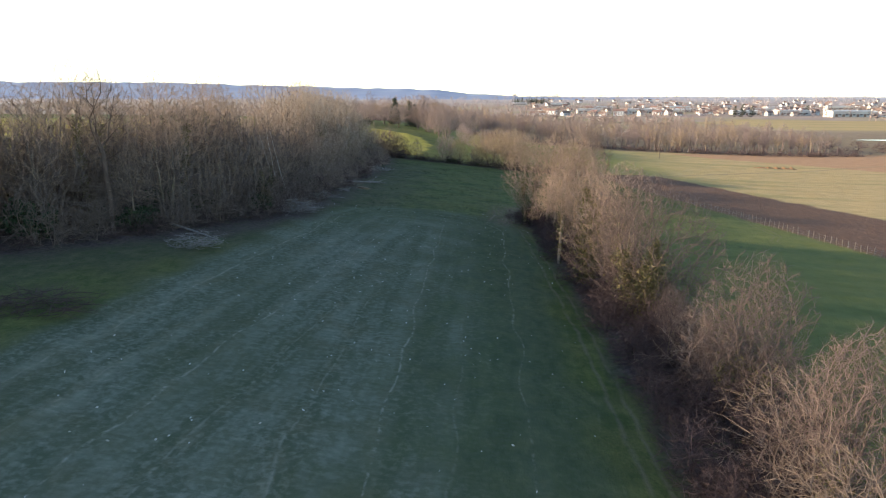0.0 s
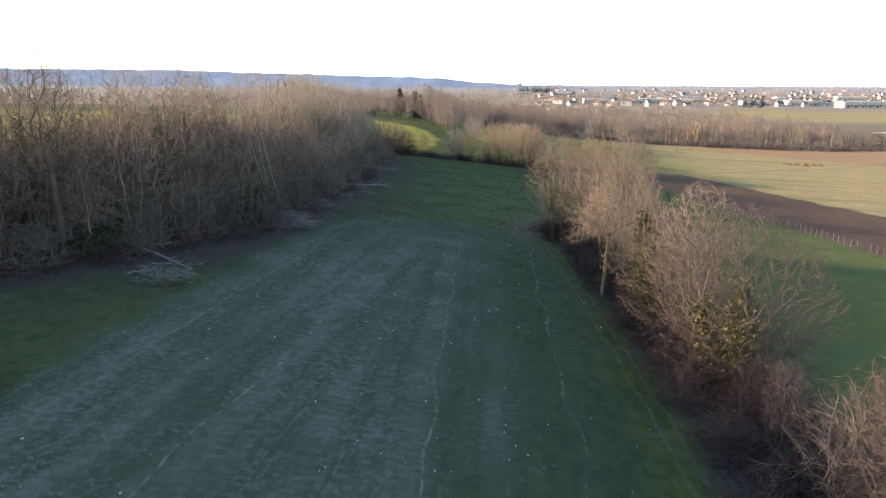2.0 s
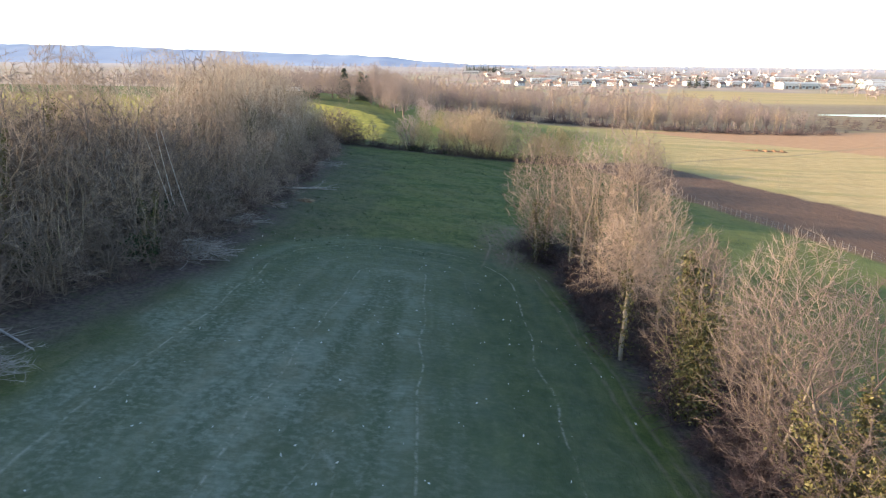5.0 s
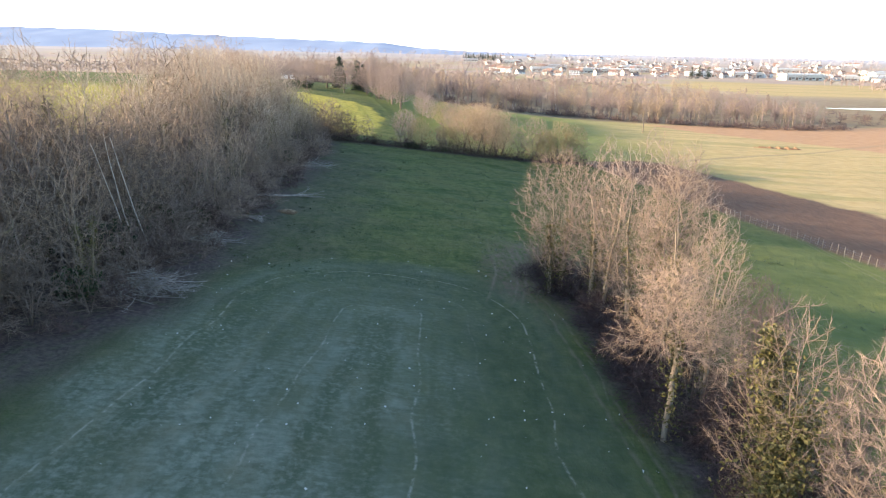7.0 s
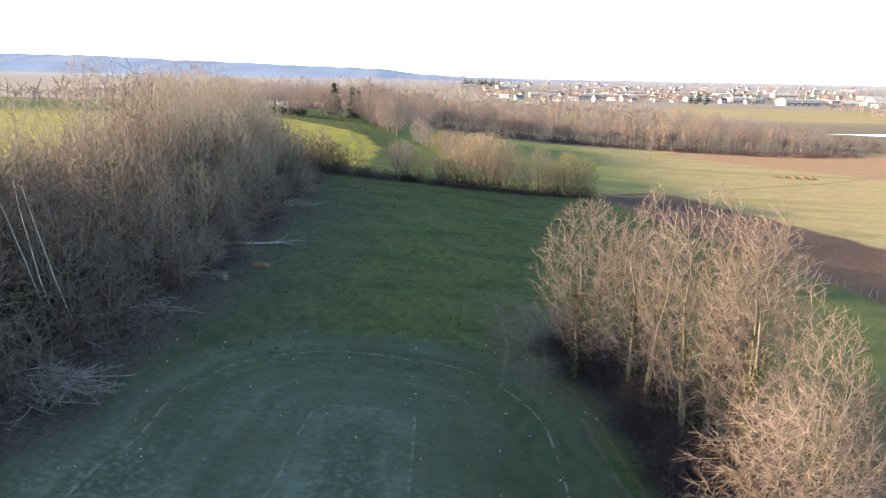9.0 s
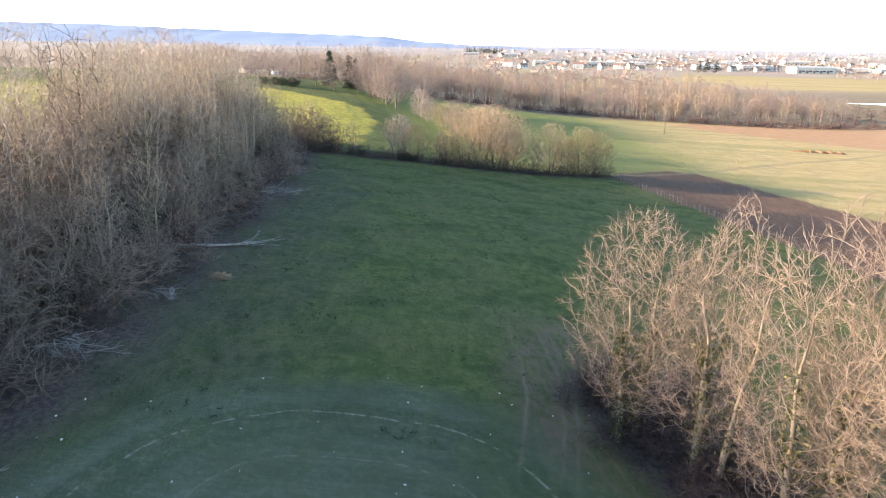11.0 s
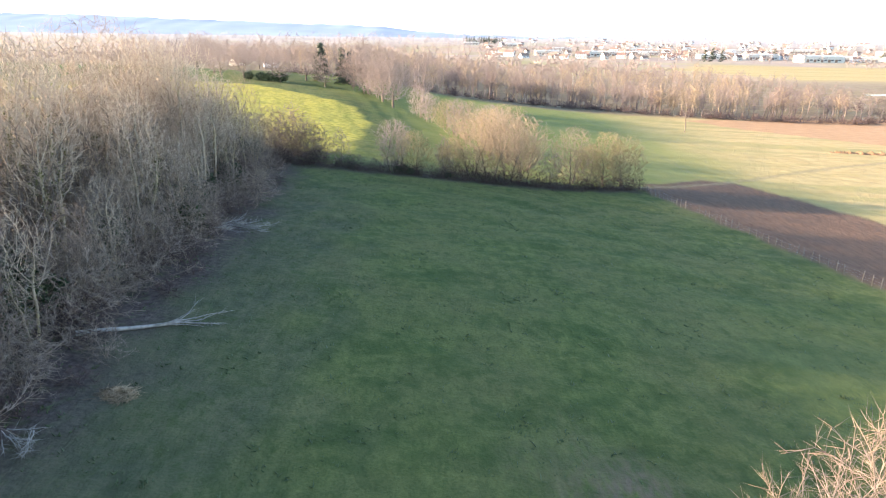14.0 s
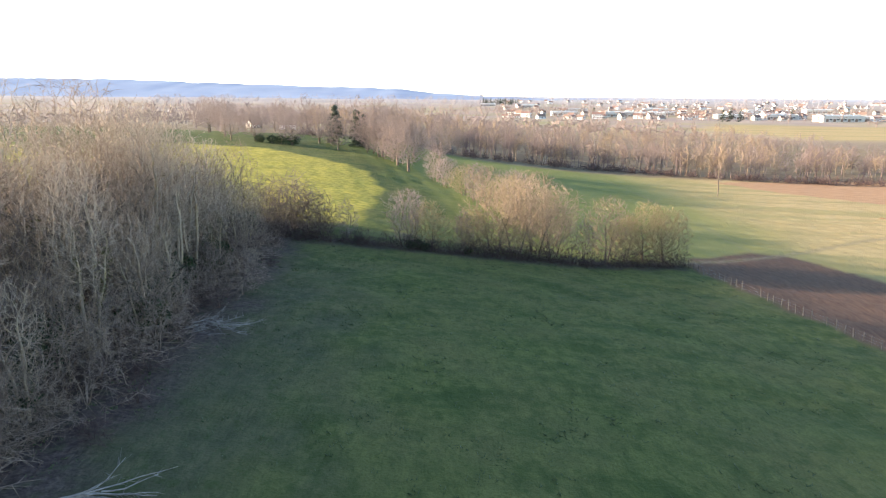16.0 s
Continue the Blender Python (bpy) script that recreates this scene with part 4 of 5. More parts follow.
def evergreen_at(x, y, size, label, group):
    ob = tagged(new("evergreen_bush"), label, "shrub", group)
    child("trunk", ev[0].mesh("trunk", M_BARK_WOOD), ob)
    child("crown", ev[1].mesh("crown", M_EVERGREEN), ob, "small dark evergreen leaves")
    ob.matrix_basis = pose(x, y, gz(x, y)) @ Matrix.Diagonal((size, size, size, 1))
    return ob


e1 = evergreen_at(-47, 286, 1.1, "dark evergreen bush above the lime-green field", "evergreen bushes by the farmstead")
for x, y, s in ((-50.5, 286, 1.0), (-53.5, 287, 0.9), (-57, 287, 0.85)):
    place(e1, x, y, s * 300, s)
for x, y, s in ((-4.9, 180.9, 0.42), (-3.9, 181.4, 0.5), (-2.9, 181.0, 0.38), (-12.0, 180.8, 0.36), (3.0, 181.4, 0.36)):
    tagged(place(e1, x, y, s * 900, s, 12), "small dark evergreen shrub in cross hedge", group="evergreens of the cross hedge")

# dark ivy thickets low in the wood
ib = np.random.RandomState(88)
ivy_bush = evergreen_at(-26.0, 100.0, 1.1, "dark ivy-grown shrub low in the wood", "ivy-grown shrubs of the wood")
for i in range(52):
    y = 34 + 146 * (i + ib.uniform(0, 1)) / 52
    ex = float(np.interp(y, WOOD_EDGE_Y, WOOD_EDGE_X))
    place(ivy_bush, ex - ib.uniform(1.5, 9), y, ib.uniform(0, 360), ib.uniform(0.7, 1.35), ib.uniform(-15, 15))

# pale birch stems leaning out of the wood
birch_trunk, birch_crown = Limbs(), Limbs()
br = np.random.RandomState(77)
bp, bq = [], []
for dx, ln, h in ((0.0, -0.27, 11.5), (0.7, -0.33, 12.5), (1.6, -0.20, 12)):
    pts, _ = curve_out(br, (dx, 0.3 * dx, -0.2), (ln, 0.05, 1), h, 8, 0.03, 0.01)
    birch_trunk.tube(pts, 0.075 * np.linspace(1, 0.3, 9), 6)
    for i in range(70):
        p, d = along(pts, br.uniform(0.5, 1))
        bp.append(p)
        bq.append(p + unit(br.normal(size=3) + d) * br.uniform(0.6, 2.0))
birch_crown.spikes(bp, bq, 0.016)
birch = tagged(new("birch_tree"), "slender leaning birch with three pale stems", "tree", "birches")
child("trunk", birch_trunk.mesh("trunk", M_BIRCH), birch, "pale whitish bark")
child("crown", birch_crown.mesh("crown", M_TWIG_WOOD), birch)
birch.matrix_basis = pose(-24.0, 92.5, gz(-24.0, 92.5)) @ Matrix.Scale(0.84, 4)
for x, y, k, size in ((-21.4, 90.2, 1, 0.95), (-22.6, 89.2, 2, 1.2), (-23.0, 90.8, 1, 1.1), (-20.6, 88.6, 2, 0.9)):
    shrub(x, y, k, 60 * x, size, "shrubs along the wood's edge")
place(birch, 62.0, 374.0, 60, 1.25, 0, "tall pale birch before the far wood")
place(birch, 40.0, 372.0, 200, 1.1, 0, "tall pale birch before the far wood")


# ---- the far wood and the trees of the plain: too many to count ----
def far_tree(seed, height, width, shape, nodes, twigs, r, clear=0.25, tip=0.09):
    """A coarser tree for the distance, in one piece."""
    trunk, crown, _ = tree(seed, height, width, clear, 1, nodes, twigs, height * tip, r, 0.016 * height, shape, 0.04, leader=0.6, plain=True)
    (v1, t1), (v2, t2) = trunk[0].arrays(), crown.arrays()
    return np.concatenate([v1, v2]), np.concatenate([t1, t2 + len(v1)])


def scatter(name, kinds, spots, material, label, category):
    """One mesh of many far trees."""
    rng = np.random.RandomState(len(spots))
    vs, ts, n = [], [], 0
    for x, y, s in spots:
        v, t = kinds[rng.randint(len(kinds))]
        a = rng.uniform(0, 6.28)
        c, sn = math.cos(a), math.sin(a)
        w = np.stack([v[:, 0] * c - v[:, 1] * sn, v[:, 0] * sn + v[:, 1] * c, v[:, 2] * rng.uniform(0.8, 1.15)], 1) * s
        vs.append(w + [x, y, gz(x, y)])
        ts.append(t + n)
        n += len(v)
    ob = new(name, mesh_of(name, np.concatenate(vs), np.concatenate(ts), material))
    return tagged(ob, label, category, kind="stuff")


far_kinds = [far_tree(700 + k, 11.0 + 1.2 * (k % 4), (4.5, 6.5, 5.5, 7.5)[k % 4], ("tall", "round", "vase")[k % 3], 75, 4, 0.040, 0.28, 0.08) for k in range(8)]
deep_kinds = [far_tree(760 + k, 11.0 + 1.2 * (k % 4), (6.5, 8.0)[k % 2], ("round", "tall")[k % 2], 38, 4, 0.062, 0.3, 0.11) for k in range(6)]
far_shrub = [far_tree(720 + k, 4.0, 4.5, "dome", 24, 2, 0.07, 0.05) for k in range(3)]
town_kinds = [far_tree(740 + k, 8 + k, 7 + k, "round", 7, 3, 0.2, 0.2, 0.22) for k in range(4)]
fr = np.random.RandomState(5)
spots_a, spots_b, spots_c = [], [], []
for _ in range(720):
    y = 352 + 250 * fr.uniform(0, 1) ** 1.6
    x = fr.uniform(-70, 190 + 0.15 * (y - 350))
    front = 352 + 14 * math.sin(x * 0.03)
    (spots_a if fr.rand() < 0.76 else spots_b).append((x, max(y, front + fr.uniform(0, 9)), fr.uniform(0.7, 1.05)))
for _ in range(240):
    x = fr.uniform(0, 420)
    y = 346 + 10 * math.sin(x * 0.03) + fr.uniform(0, 12) + (0 if x < 190 else fr.uniform(0, 55))
    spots_c.append((x, y, fr.uniform(0.5, 1.0)))
for _ in range(210):
    x = fr.uniform(-60, 195)
    spots_c.append((x, 350 + 14 * math.sin(x * 0.03) + fr.uniform(-3, 4), fr.uniform(0.5, 0.95)))
for _ in range(60):
    spots_c.append((fr.uniform(190, 430), fr.uniform(372, 440), fr.uniform(0.8, 1.7)))
edge_spots = [p for p in spots_a if p[1] < 392]
scatter("far_wood_grey", far_kinds, edge_spots[::3] + edge_spots[1::3], M_TWIG_GREY, "far bare wood's edge with grey-brown crowns", "woodland")
scatter("far_wood_dark", far_kinds, edge_spots[2::3], M_TWIG_MAUVE, "darker mauve-brown trees at the far wood's edge", "woodland")
scatter("far_wood_deep", deep_kinds, [p for p in spots_a if p[1] >= 392], M_TWIG_GREY, "far bare wood with grey-mauve crowns", "woodland")
scatter("far_wood_warm", deep_kinds, spots_b, M_TWIG_WILLOW, "far bare wood with warm yellowish crowns", "woodland")
scatter("far_scrub", far_shrub, spots_c, M_TWIG_RED, "low dark scrub before the far wood", "scrub")
spots_d = []
for _ in range(4200):
    y = 600 + 2900 * fr.uniform(0, 1) ** 1.6
    w = 0.75 * y
    x = fr.uniform(-0.45 * y, w)
    if 190 < x - 0.25 * (y - 600) < 420 and y < 960:
        continue
    if math.sin(x * 0.009 + y * 0.004) + math.sin(y * 0.011) + fr.normal() * 0.7 > -0.2:
        spots_d.append((x, y, fr.uniform(0.9, 1.7) * (1 + 0.3 * (y > 1800))))
for _ in range(150):
    spots_d.append((fr.uniform(-330, -120), fr.uniform(250, 480), fr.uniform(0.6, 1.0)))
# twig colour greyed and lightened: haze painted into the farthest tree belts
M_HAZY_TWIG = bark("twigs_haze_tint", (0.27, 0.24, 0.245), (0.36, 0.33, 0.33), vary=0.3)
scatter("distant_trees", town_kinds, [p for p in spots_d if p[1] > 1600], M_HAZY_TWIG, "belts of bare trees past the town, greyed by painted haze", "woodland")
spots_d = [p for p in spots_d if p[1] <= 1600]
scatter("town_trees", town_kinds, spots_d, M_TWIG_GREY, "scattered bare trees across the distant plain", "woodland")
far_band = []
for _ in range(260):
    y = fr.uniform(3300, 4200)
    far_band.append((fr.uniform(-0.2, 0.75) * y, y, fr.uniform(1.6, 2.6)))
# the ridge's painted haze colour instead of twig brown
scatter("horizon_woods", town_kinds, far_band, M_HILL_HAZE, "belt of woods along the horizon, bluish with painted haze", "woodland")


def build_hill():
    """A long wooded ridge on the horizon, its end falling to the plain. Its colour holds the haze."""
    xs = np.linspace(-4300, 800, 170)
    rows = []
    crest = np.interp(xs, (-4300, -1700, -1200, -700, -400, -230, -90, 120, 420, 800), (95, 84, 70, 58, 52, 44, 30, 18, 8, -6))
    crest = crest + 2.0 * wave_noise(xs, xs * 0, 190, 21)
    for f, dy in ((0, -600), (0.45, -380), (0.8, -180), (1.0, 0), (0.9, 130), (0, 500)):
        y = 3350 + dy + 0 * xs
        rows.append(np.stack([xs, y, ground_z(xs, y) * (1 - f) + f * np.maximum(crest, ground_z(xs, y)) - (4 if f == 0 else 0)], 1))
    v = np.concatenate(rows)
    i = np.arange(len(v)).reshape(len(rows), len(xs))
    q = np.stack([i[:-1, :-1], i[:-1, 1:], i[1:, 1:], i[1:, :-1]], -1).reshape(-1, 4)
    me = mesh_of("far_ridge", v, np.concatenate([q[:, [0, 1, 2]], q[:, [0, 2, 3]]]), M_HILL_HAZE, True)
    tagged(new("far_ridge", me), "long wooded horizon ridge, its haze painted in blue-grey", "hill", kind="structure")


build_hill()


def build_pond():
    """A long shallow pool past the far scrub, its edge wavering."""
    n = 72
    ring = []
    for i in range(n):
        a = 6.283 * i / n
        k = 1 + 0.07 * math.sin(3 * a + 1) + 0.05 * math.sin(7 * a)
        ring.append((380 + 112 * k * math.cos(a), 488 + 11 * k * math.sin(a)))
    z = max(gz(x, y) for x, y in ring) + 0.12
    bm = bmesh.new()
    top = [bm.verts.new((x, y, z)) for x, y in ring]
    low = [bm.verts.new((x * 1.002, y, z - 2.5)) for x, y in ring]
    bm.faces.new(top)
    for i in range(n):
        bm.faces.new((low[i], low[(i + 1) % n], top[(i + 1) % n], top[i]))
    me = bpy.data.meshes.new("pond_water")
    bm.to_mesh(me)
    bm.free()
    me.materials.append(M_WATER)
    tagged(new("pond_water", me), "long pale pool of still water past the scrub", "water", kind="structure")


build_pond()


def soil_heap(x, y, length, turn):
    """A low row of dumped soil: a lumpy ridge with loose clods."""
    rng = np.random.RandomState(91)
    nu, nv = 60, 14
    u, v = np.meshgrid(np.linspace(-0.5, 0.5, nu), np.linspace(-1, 1, nv))
    lump = 0.55 + 0.25 * np.sin(u * 38 + 1.5 * v) + 0.2 * np.sin(u * 71 + v * 3) + 0.12 * rng.normal(size=u.shape)
    h = 0.95 * np.clip(lump, 0.15, 1.3) * (1 - v ** 2) * np.clip(1 - (2 * u) ** 8, 0, 1) - 0.12
    p = np.stack([u * length, v * (1.1 + 0.2 * np.sin(u * 25)), h], -1).reshape(-1, 3)
    i = np.arange(nu * nv).reshape(nv, nu)
    q = np.stack([i[:-1, :-1], i[:-1, 1:], i[1:, 1:], i[1:, :-1]], -1).reshape(-1, 4)
    ob = tagged(new("soil_heap"), "long low heap of orange-brown soil on the field", "soil heap")
    child("mound", mesh_of("mound", p, np.concatenate([q[:, [0, 1, 2]], q[:, [0, 2, 3]]]), M_SOIL), ob)
    ob.matrix_basis = pose(x, y, gz(x, y), 0, 0, turn)


soil_heap(113.0, 251.0, 16.0, -6)


# ---- buildings ----
def house(w, d, h, rise, walls, roof_mat, windows=True):
    """A gabled house along x, parts: wall, roof > chimney, windows, door."""
    ob = new("house")
    bm = bmesh.new()
    a, b = w / 2, d / 2
    ring = [(-b, -1.0), (b, -1.0), (b, h), (0, h + rise), (-b, h)]
    ends = [[bm.verts.new((x, y, z)) for y, z in ring] for x in (-a, a)]
    bm.faces.new(ends[0][::-1])
    bm.faces.new(ends[1])
    for i in range(5):
        j = (i + 1) % 5
        bm.faces.new((ends[0][i], ends[0][j], ends[1][j], ends[1][i]))
    part("wall", bm, walls, ob)
    bm = bmesh.new()
    o, th = 0.45, 0.22
    s = rise / b
    prof = [(-b - o, h - o * s + 0.05), (0, h + rise + 0.05), (b + o, h - o * s + 0.05), (b + o, h - o * s + 0.05 + th), (0, h + rise + 0.05 + th), (-b - o, h - o * s + 0.05 + th)]
    ends = [[bm.verts.new((x, y, z)) for y, z in prof] for x in (-a - 0.35, a + 0.35)]
    bm.faces.new(ends[0][::-1])
    bm.faces.new(ends[1])
    for i in range(6):
        j = (i + 1) % 6
        bm.faces.new((ends[0][i], ends[0][j], ends[1][j], ends[1][i]))
    roof = part("roof", bm, roof_mat, ob)
    bm = bmesh.new()
    box(bm, a * 0.5, a * 0.5 + 0.7, 0.3, 0.9, h + rise * 0.5, h + rise + 0.9)
    part("chimney", bm, walls, roof)
    if windows:
        for x in np.arange(-a + 1.4, a - 1.0, 2.6):
            for z in ([1.0, 3.6] if h > 4.5 else [1.0]):
                win = bmesh.new()
                box(win, x, x + 1.2, -b - 0.06, -b + 0.05, z, z + 1.4)
                part("window", win, M_PANE, ob)
    bm = bmesh.new()
    box(bm, -0.5, 0.5, -b - 0.07, -b + 0.05, 0, 2.1)
    part("door", bm, M_WOODWORK, ob)
    return ob


farm = tagged(house(9, 7, 3.4, 3.0, M_RENDER, M_TILE), "cream farmhouse with a red tiled gable roof", "house")
farm.matrix_basis = pose(-114, 465, gz(-114, 465) - 0.8, 0, 0, 62) @ Matrix.Scale(0.8, 4)
barn = tagged(house(8, 5.5, 2.8, 1.8, M_RENDER_WHITE, M_TILE_BROWN, False), "low white outbuilding with brown roof", "house")
barn.matrix_basis = pose(-92, 455, gz(-92, 455), 0, 0, 20)
kinds = [tagged(house(*a), lab, "house", "houses of the town") for a, lab in (
    ((11, 8, 5.2, 3.0, M_RENDER, M_TILE), "cream rendered house with red tiled roof"),
    ((13, 8, 3.2, 3.2, M_RENDER_WHITE, M_TILE_BROWN), "white bungalow with brown tiled roof"),
    ((16, 9, 6.0, 3.0, M_RENDER_WHITE, M_TILE), "large white house with red tiled roof"),
    ((10, 9, 5.4, 4.0, M_RENDER, M_TILE_BROWN), "cream house with steep brown roof"))]
hr = np.random.RandomState(9)
homes = []
for _ in range(190):
    y = 1060 + 1500 * hr.uniform(0, 1) ** 1.5
    homes.append((1 + y * hr.uniform(0.06, 0.62), y, hr.randint(4), hr.uniform(-40, 40), hr.uniform(0.7, 1.05)))
for k in range(4):
    x, y, _, turn, s = homes[k]
    kinds[k].matrix_basis = pose(x, y, gz(x, y), 0, 0, turn) @ Matrix.Diagonal((s, s, s, 1))
for x, y, k, turn, s in homes[4:]:
    h2 = copy_thing(kinds[k], Matrix.Identity(4))
    h2.matrix_basis = pose(x, y, gz(x, y), 0, 0, turn) @ Matrix.Diagonal((s, s, s, 1))


def hall(w, d, h):
    """A long flat industrial hall: walls, roof with a parapet, doors and a window band."""
    ob = tagged(new("industrial_hall"), "long white industrial hall with pale metal roof", "building", "industrial halls")
    bm = bmesh.new()
    box(bm, -w / 2, w / 2, -d / 2, d / 2, -2, h)
    part("wall", bm, M_RENDER, ob)
    bm = bmesh.new()
    box(bm, -w / 2 - 0.3, w / 2 + 0.3, -d / 2 - 0.3, d / 2 + 0.3, h + 0.01, h + 0.7)
    box(bm, -w / 2 + 1, w / 2 - 1, -d / 4, d / 4, h + 0.7, h + 1.6)
    part("roof", bm, M_SHEET, ob)
    for x in np.arange(-w / 2 + 4, w / 2 - 4, 11):
        bm = bmesh.new()
        box(bm, x, x + 4, -d / 2 - 0.1, -d / 2 + 0.05, 0, 4)
        part("door", bm, M_WOODWORK, ob)
        bm = bmesh.new()
        box(bm, x + 5, x + 9, -d / 2 - 0.1, -d / 2 + 0.05, 2.2, 4)
        part("window", bm, M_PANE, ob)
    return ob


hall_kind = hall(62, 26, 8)
HALLS = ((560, 1060, 5, 1.0), (628, 1075, -8, 0.85), (505, 1130, 12, 0.9), (430, 1120, 0, 0.8), (660, 1010, 10, 0.6), (470, 1185, 3, 0.7),
         (190, 1230, 0, 0.75), (330, 1210, -5, 0.8), (270, 1190, 6, 0.9), (180, 1750, 0, 0.9), (90, 1900, 0, 0.7), (820, 1240, -6, 1.0), (600, 1400, 4, 0.9),
         (700, 1090, 4, 0.7), (745, 1130, -6, 0.8), (520, 1290, 8, 0.8), (380, 1300, -3, 0.7), (240, 1420, 5, 0.8), (420, 1480, 0, 0.8), (900, 1400, 3, 0.9), (770, 1500, -5, 0.9))
for k, (x, y, turn, s) in enumerate(HALLS):
    ob = hall_kind if k == 0 else copy_thing(hall_kind, Matrix.Identity(4))
    ob.matrix_basis = pose(x, y, gz(x, y), 0, 0, turn) @ Matrix.Diagonal((s, s, s, 1))

# ---- the fence along the ploughed strip ----
def build_fence():
    rng = np.random.RandomState(31)
    fence = tagged(new("field_fence"), "weathered wooden post and wire fence beside ploughed soil", "fence")
    meshes = []
    for k in range(3):
        g = Limbs()
        h = 1.0 + 0.1 * k
        g.tube([(0, 0, -0.4), (0.02, 0, 0.5), (0.0, 0.02, h), (0, 0.02, h + 0.06)], (0.05, 0.048, 0.045, 0.02), 6)
        meshes.append(g.mesh("post", M_POST))
    (x0, y0), (x1, y1) = FENCE
    n = int(math.hypot(x1 - x0, y1 - y0) / 1.15)
    tops = []
    for i in range(n + 1):
        f = i / n
        x, y = x0 + (x1 - x0) * f + rng.uniform(-0.08, 0.08), y0 + (y1 - y0) * f
        tops.append((x, y, gz(x, y)))
        if rng.rand() < 0.1:
            continue
        p = child("post", meshes[rng.randint(3)], fence)
        p.matrix_basis = pose(x, y, gz(x, y), rng.uniform(-7, 7), rng.uniform(-7, 7), rng.uniform(0, 360))
    for z in (0.3, 0.6, 0.92):
        g = Limbs()
        g.tube([(x, y, c + z) for x, y, c in tops], np.full(len(tops), 0.004), 3)
        child("wire", g.mesh("wire", M_WIRE), fence)


build_fence()


# ---- fallen wood, brush and straw ----
def fallen_tree(x, y, turn):
    rng = np.random.RandomState(41)
    ob = tagged(new("fallen_tree"), "pale fallen tree trunk with forked branches on grass", "log")
    g = Limbs()
    pts = [(i * 0.75, 0.08 * math.sin(i), 0.22 - 0.01 * i) for i in range(9)]
    g.tube(pts, np.linspace(0.17, 0.09, 9), 7)
    child("trunk", g.mesh("trunk", M_DEAD), ob)
    g = Limbs()
    p, q = [], []
    for i in range(7):
        s = np.array([4.2 + i * 0.35, 0, 0.2])
        b, _ = curve_out(rng, s, (1, rng.choice([-1, 1]) * rng.uniform(0.1, 0.45), rng.uniform(0.0, 0.25)), rng.uniform(2.5, 5.0), 5, 0.12, -0.01)
        b[:, 2] = np.maximum(b[:, 2], 0.08)
        g.tube(b, np.linspace(0.055, 0.012, 6), 4)
        for _ in range(8):
            c, d = along(b, rng.uniform(0.3, 1))
            p.append(c)
            q.append(c + unit(d + rng.normal(size=3) * [0.6, 0.6, 0.3]) * rng.uniform(0.3, 0.9))
    g.spikes(p, q, 0.014)
    child("crown", g.mesh("crown", M_DEAD), ob, "pale leafless forked branches")
    c, s2 = math.cos(radians(turn)), math.sin(radians(turn))
    fall = math.degrees(math.atan2(gz(x, y) - gz(x + 9 * c, y + 9 * s2), 9))
    ob.matrix_basis = pose(x, y, gz(x, y) + 0.02, 0, 0, turn) @ pose(0, 0, 0, 0, fall, 0)


fallen_tree(-20.8, 118.0, 30)


def brush_pile(x, y, rx, ry, h, n, seed, mat, label, heading=None):
    """Cut branches heaped on the ground: thick ones below, twigs over them."""
    rng = np.random.RandomState(seed)
    ob = tagged(new("brush_pile"), label, "brush pile", "brush piles")
    fine = Limbs()
    p, q = [], []
    for i in range(n):
        a, rr = rng.uniform(0, 6.28), rng.uniform(0, 1) ** 0.6
        s = np.array([math.cos(a) * rx * rr, math.sin(a) * ry * rr, rng.uniform(0.05, 1) * h * (1 - 0.75 * rr * rr)])
        d = rng.uniform(0, 6.28) if heading is None else radians(heading) + rng.normal() * 0.5
        b, _ = curve_out(rng, s, (math.cos(d), math.sin(d), rng.uniform(-0.12, 0.12)), rng.uniform(1.2, 3.0), 4, 0.14, -0.02)
        b[:, 2] = np.maximum(b[:, 2], 0.05)
        one = Limbs()
        one.tube(b, rng.uniform(0.015, 0.04) * np.linspace(1, 0.3, 5), 4)
        child("branch", one.mesh("branch", mat), ob)
        for _ in range(12):
            c, w = along(b, rng.uniform(0.15, 1))
            p.append(c)
            q.append(c + unit(w + rng.normal(size=3) * 0.7) * rng.uniform(0.3, 1.1))
    q = np.array(q)
    q[:, 2] = np.maximum(q[:, 2], 0.02)
    fine.spikes(p, q, 0.012)
    tagged(child("brushwood", fine.mesh("brushwood", mat), ob), kind="stuff")
    ob.matrix_basis = pose(x, y, gz(x, y) - 0.02)


brush_pile(-20.0, 84.6, 2.7, 1.8, 1.6, 85, 51, M_DEAD, "heap of cut pale grey branches at meadow's edge", -25)
brush_pile(-24.2, 41.5, 3.0, 2.0, 1.3, 80, 52, M_TWIG_RED, "dull reddish heap of brushwood on the grass")
brush_pile(-23.2, 61.5, 2.6, 1.6, 1.2, 45, 53, M_DEAD, "fallen pale branches below the wood", -15)
brush_pile(-19.5, 98.0, 2.2, 1.4, 0.9, 30, 54, M_DEAD, "fallen grey branches below the wood", -20)
brush_pile(-19.0, 143.5, 2.4, 1.2, 0.9, 30, 55, M_DEAD, "fallen grey branches below the wood", 5)
brush_pile(-18.0, 108.0, 1.2, 0.8, 0.5, 10, 56, M_DEAD, "few fallen pale branches on litter", -40)



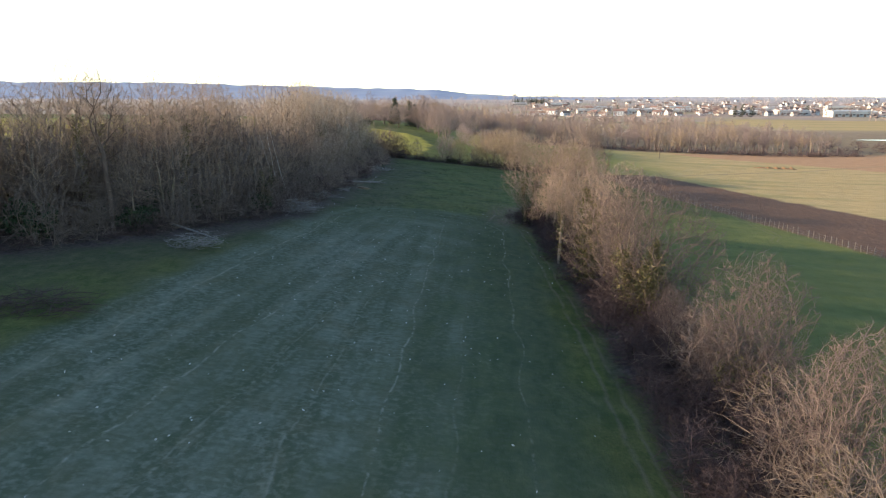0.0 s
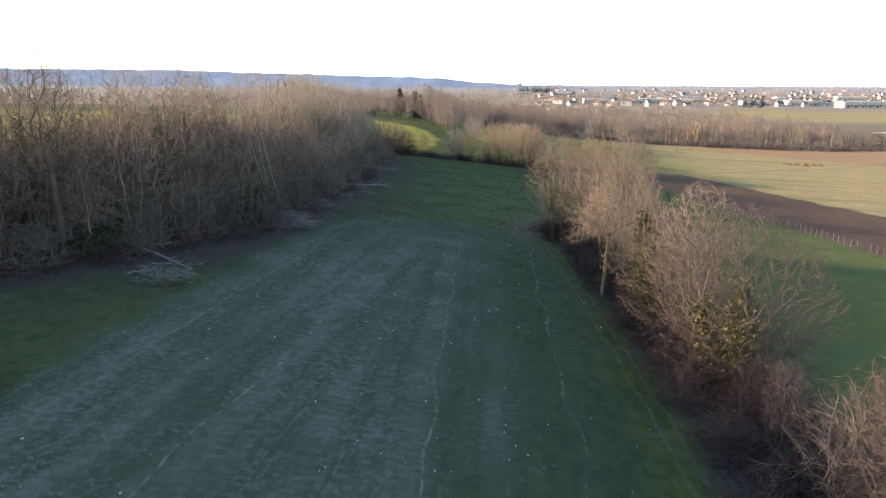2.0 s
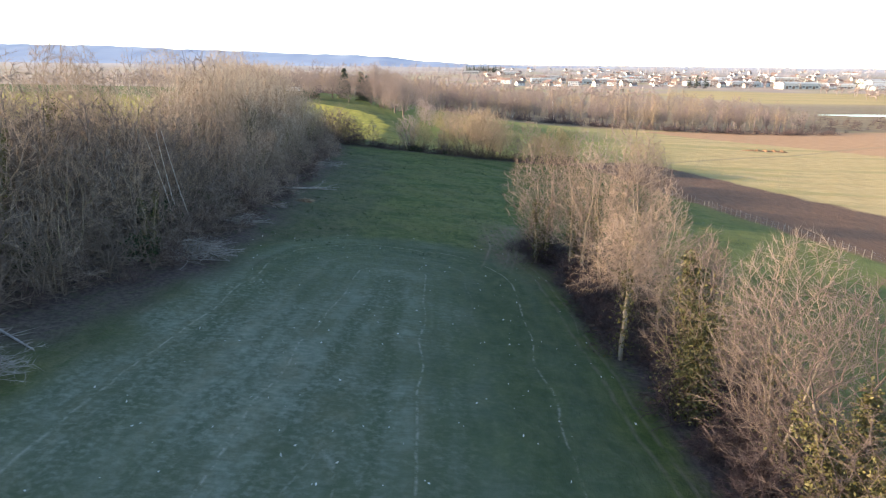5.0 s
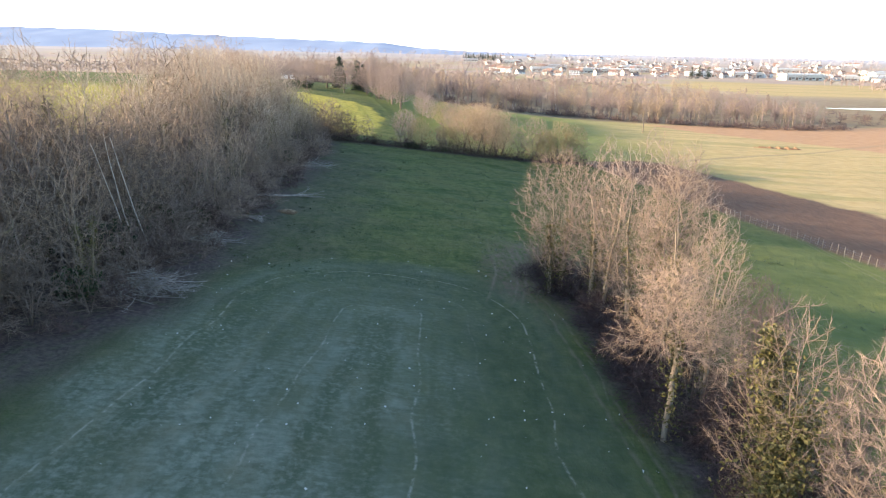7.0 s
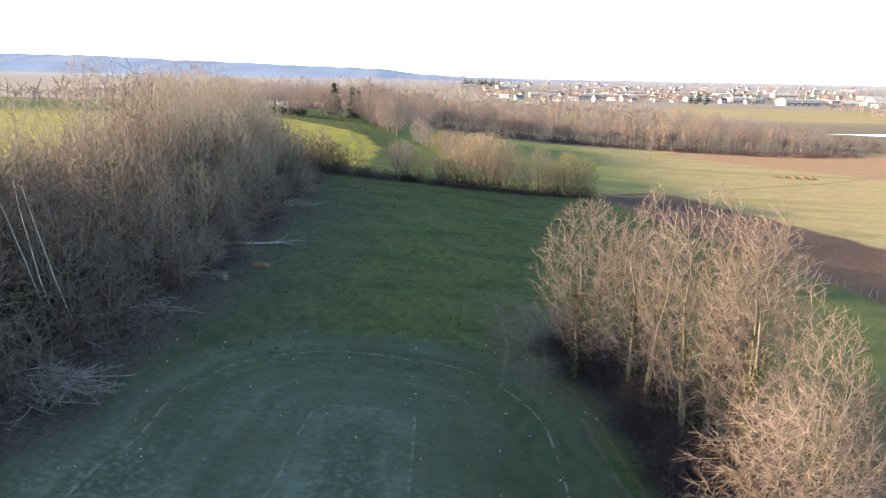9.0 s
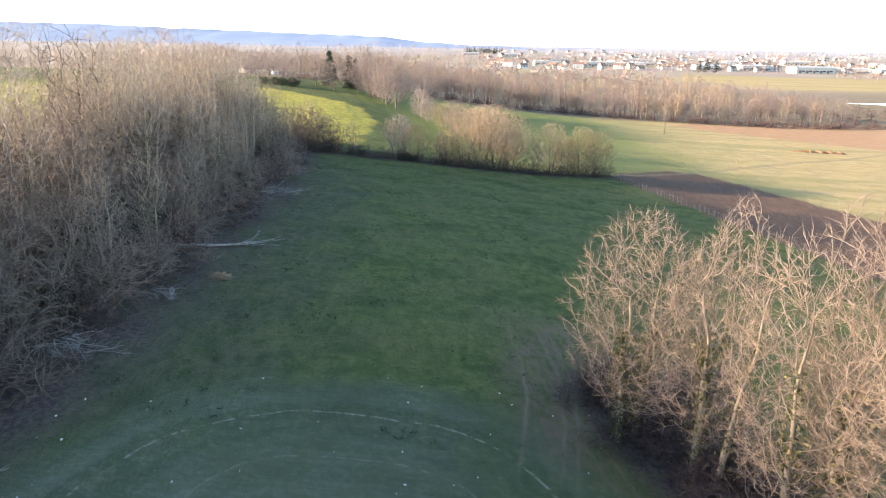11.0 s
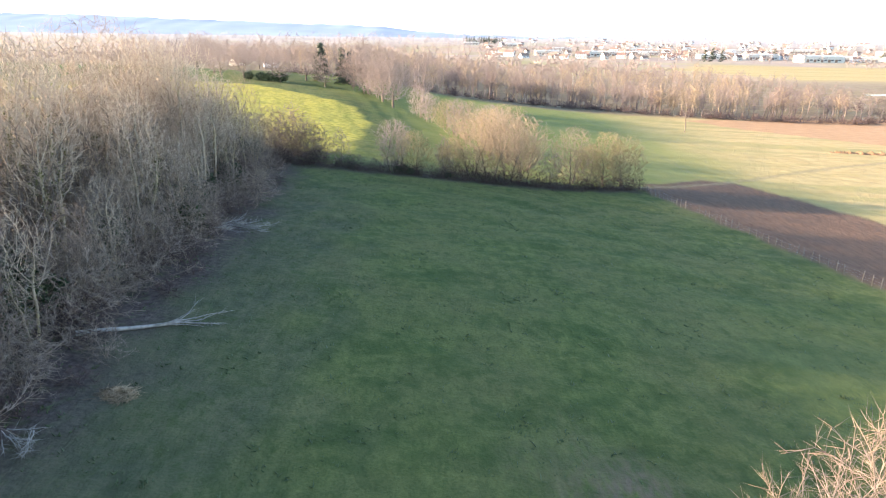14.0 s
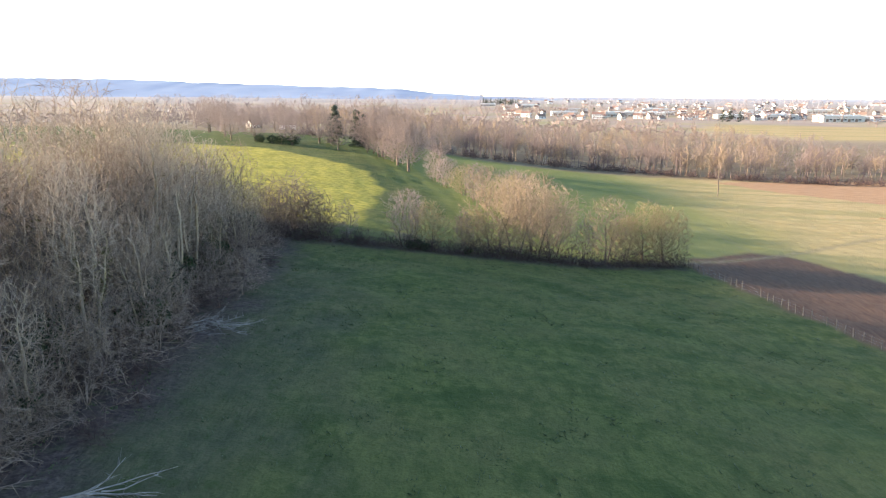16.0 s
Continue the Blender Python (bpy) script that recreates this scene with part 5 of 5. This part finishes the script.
def fallen_pole(x0, y0, x1, y1, seed):
    """A felled stem propped on the brush, a few broken side branches on it."""
    rng = np.random.RandomState(seed)
    ob = tagged(new("fallen_pole"), "long felled stem lying on brush beside the wood", "log", "felled stems")
    ln = math.hypot(x1 - x0, y1 - y0)
    g = Limbs()
    pts = [(ln * f, 0.1 * math.sin(4 * f), 0.12 + 0.25 * (1 - f)) for f in np.linspace(0, 1, 7)]
    g.tube(pts, np.linspace(0.13, 0.05, 7), 6)
    child("trunk", g.mesh("trunk", M_DEAD), ob)
    g = Limbs()
    f = rng.uniform(0.35, 1, 24)
    p = np.stack([ln * f, 0 * f, 0.15 + 0.2 * (1 - f)], 1)
    w = np.stack([rng.uniform(0.3, 1.2, 24), rng.normal(size=24) * 0.6, rng.uniform(0, 0.5, 24)], 1)
    g.spikes(p, p + w, 0.02)
    child("branches", g.mesh("branches", M_DEAD), ob)
    fall = math.degrees(math.atan2(gz(x0, y0) - gz(x1, y1), ln))
    ob.matrix_basis = pose(x0, y0, gz(x0, y0), 0, 0, math.degrees(math.atan2(y1 - y0, x1 - x0))) @ pose(0, 0, 0, 0, fall, 0)


for k, ends in enumerate(((-29.9, 90.8, -19.5, 86.9), (-30.0, 96.7, -20.4, 88.6), (-28.0, 68.2, -21.2, 64.5), (-26.8, 93.6, -19.8, 90.6))):
    fallen_pole(*ends, 300 + k)

heap = tagged(new("straw_heap"), "small flat heap of dry straw on grass", "straw heap")
g = Limbs()
sr = np.random.RandomState(61)
n = 900
rr, aa = sr.uniform(0, 1, n) ** 0.6, sr.uniform(0, 6.28, n)
base = np.stack([np.cos(aa) * rr * 1.15, np.sin(aa) * rr * 0.85, 0.32 * (1 - rr ** 2) * sr.uniform(0.2, 1, n)], 1)
g.spikes(base, base + sr.normal(size=(n, 3)) * [0.28, 0.28, 0.07] + [0, 0, 0.05], 0.02)
tagged(child("straw", g.mesh("straw", M_STRAW), heap), kind="stuff")
heap.matrix_basis = pose(-15.6, 111.9, gz(-15.6, 111.9))

# a broken, split trunk in the tall hedge
snag = tagged(new("tree_stump"), "tall broken tree stump with pale split wood", "stump")
g = Limbs()
g.tube([(0, 0, -0.2), (0.05, 0, 1.4), (0.1, 0.02, 2.6)], (0.28, 0.2, 0.18), 7)
child("trunk", g.mesh("trunk", M_BARK_PALE), snag)
g = Limbs()
g.spikes([(0.1, 0.02, 2.5), (0.02, 0.0, 2.5), (0.14, 0.08, 2.55)], [(0.25, 0.05, 4.2), (0.05, -0.1, 3.5), (0.3, 0.15, 3.7)], (0.17, 0.14, 0.12))
child("split_wood", g.mesh("split_wood", M_STRAW), snag, "pale orange splintered wood")
snag.matrix_basis = pose(21.0, 71.8, gz(21.0, 71.8))

# ---- small things on the grass ----
g = Limbs()
sr = np.random.RandomState(71)
sx, sy = sr.uniform(-17, 13, 300), sr.uniform(18, 99, 300)
pts = np.stack([sx, sy, ground_z(sx, sy) + 0.10], 1)
g.leaves(pts, 0.08, sr, 0.6)
tagged(new("pale_clods", g.mesh("pale_clods", M_STONE)), "pale frosted clods and leaves strewn over meadow", "debris", kind="stuff")
g = Limbs()
n = 2600
sx, sy = sr.uniform(-22, 44, n), sr.uniform(92, 182, n)
keep = sx < 36 + (188 - sy) * 0.27
sx, sy = sx[keep], sy[keep]
for _ in range(4):
    p = np.stack([sx + sr.normal(size=len(sx)) * 0.14, sy + sr.normal(size=len(sx)) * 0.14, ground_z(sx, sy) - 0.05], 1)
    g.spikes(p, p + np.stack([sr.normal(size=len(sx)) * 0.13, sr.normal(size=len(sx)) * 0.13, sr.uniform(0.10, 0.22, len(sx))], 1), 0.05)
tagged(new("grass_tufts", g.mesh("grass_tufts", M_GRASS_TUFT)), "coarse dark green grass tufts over the meadow", "grass", kind="stuff")
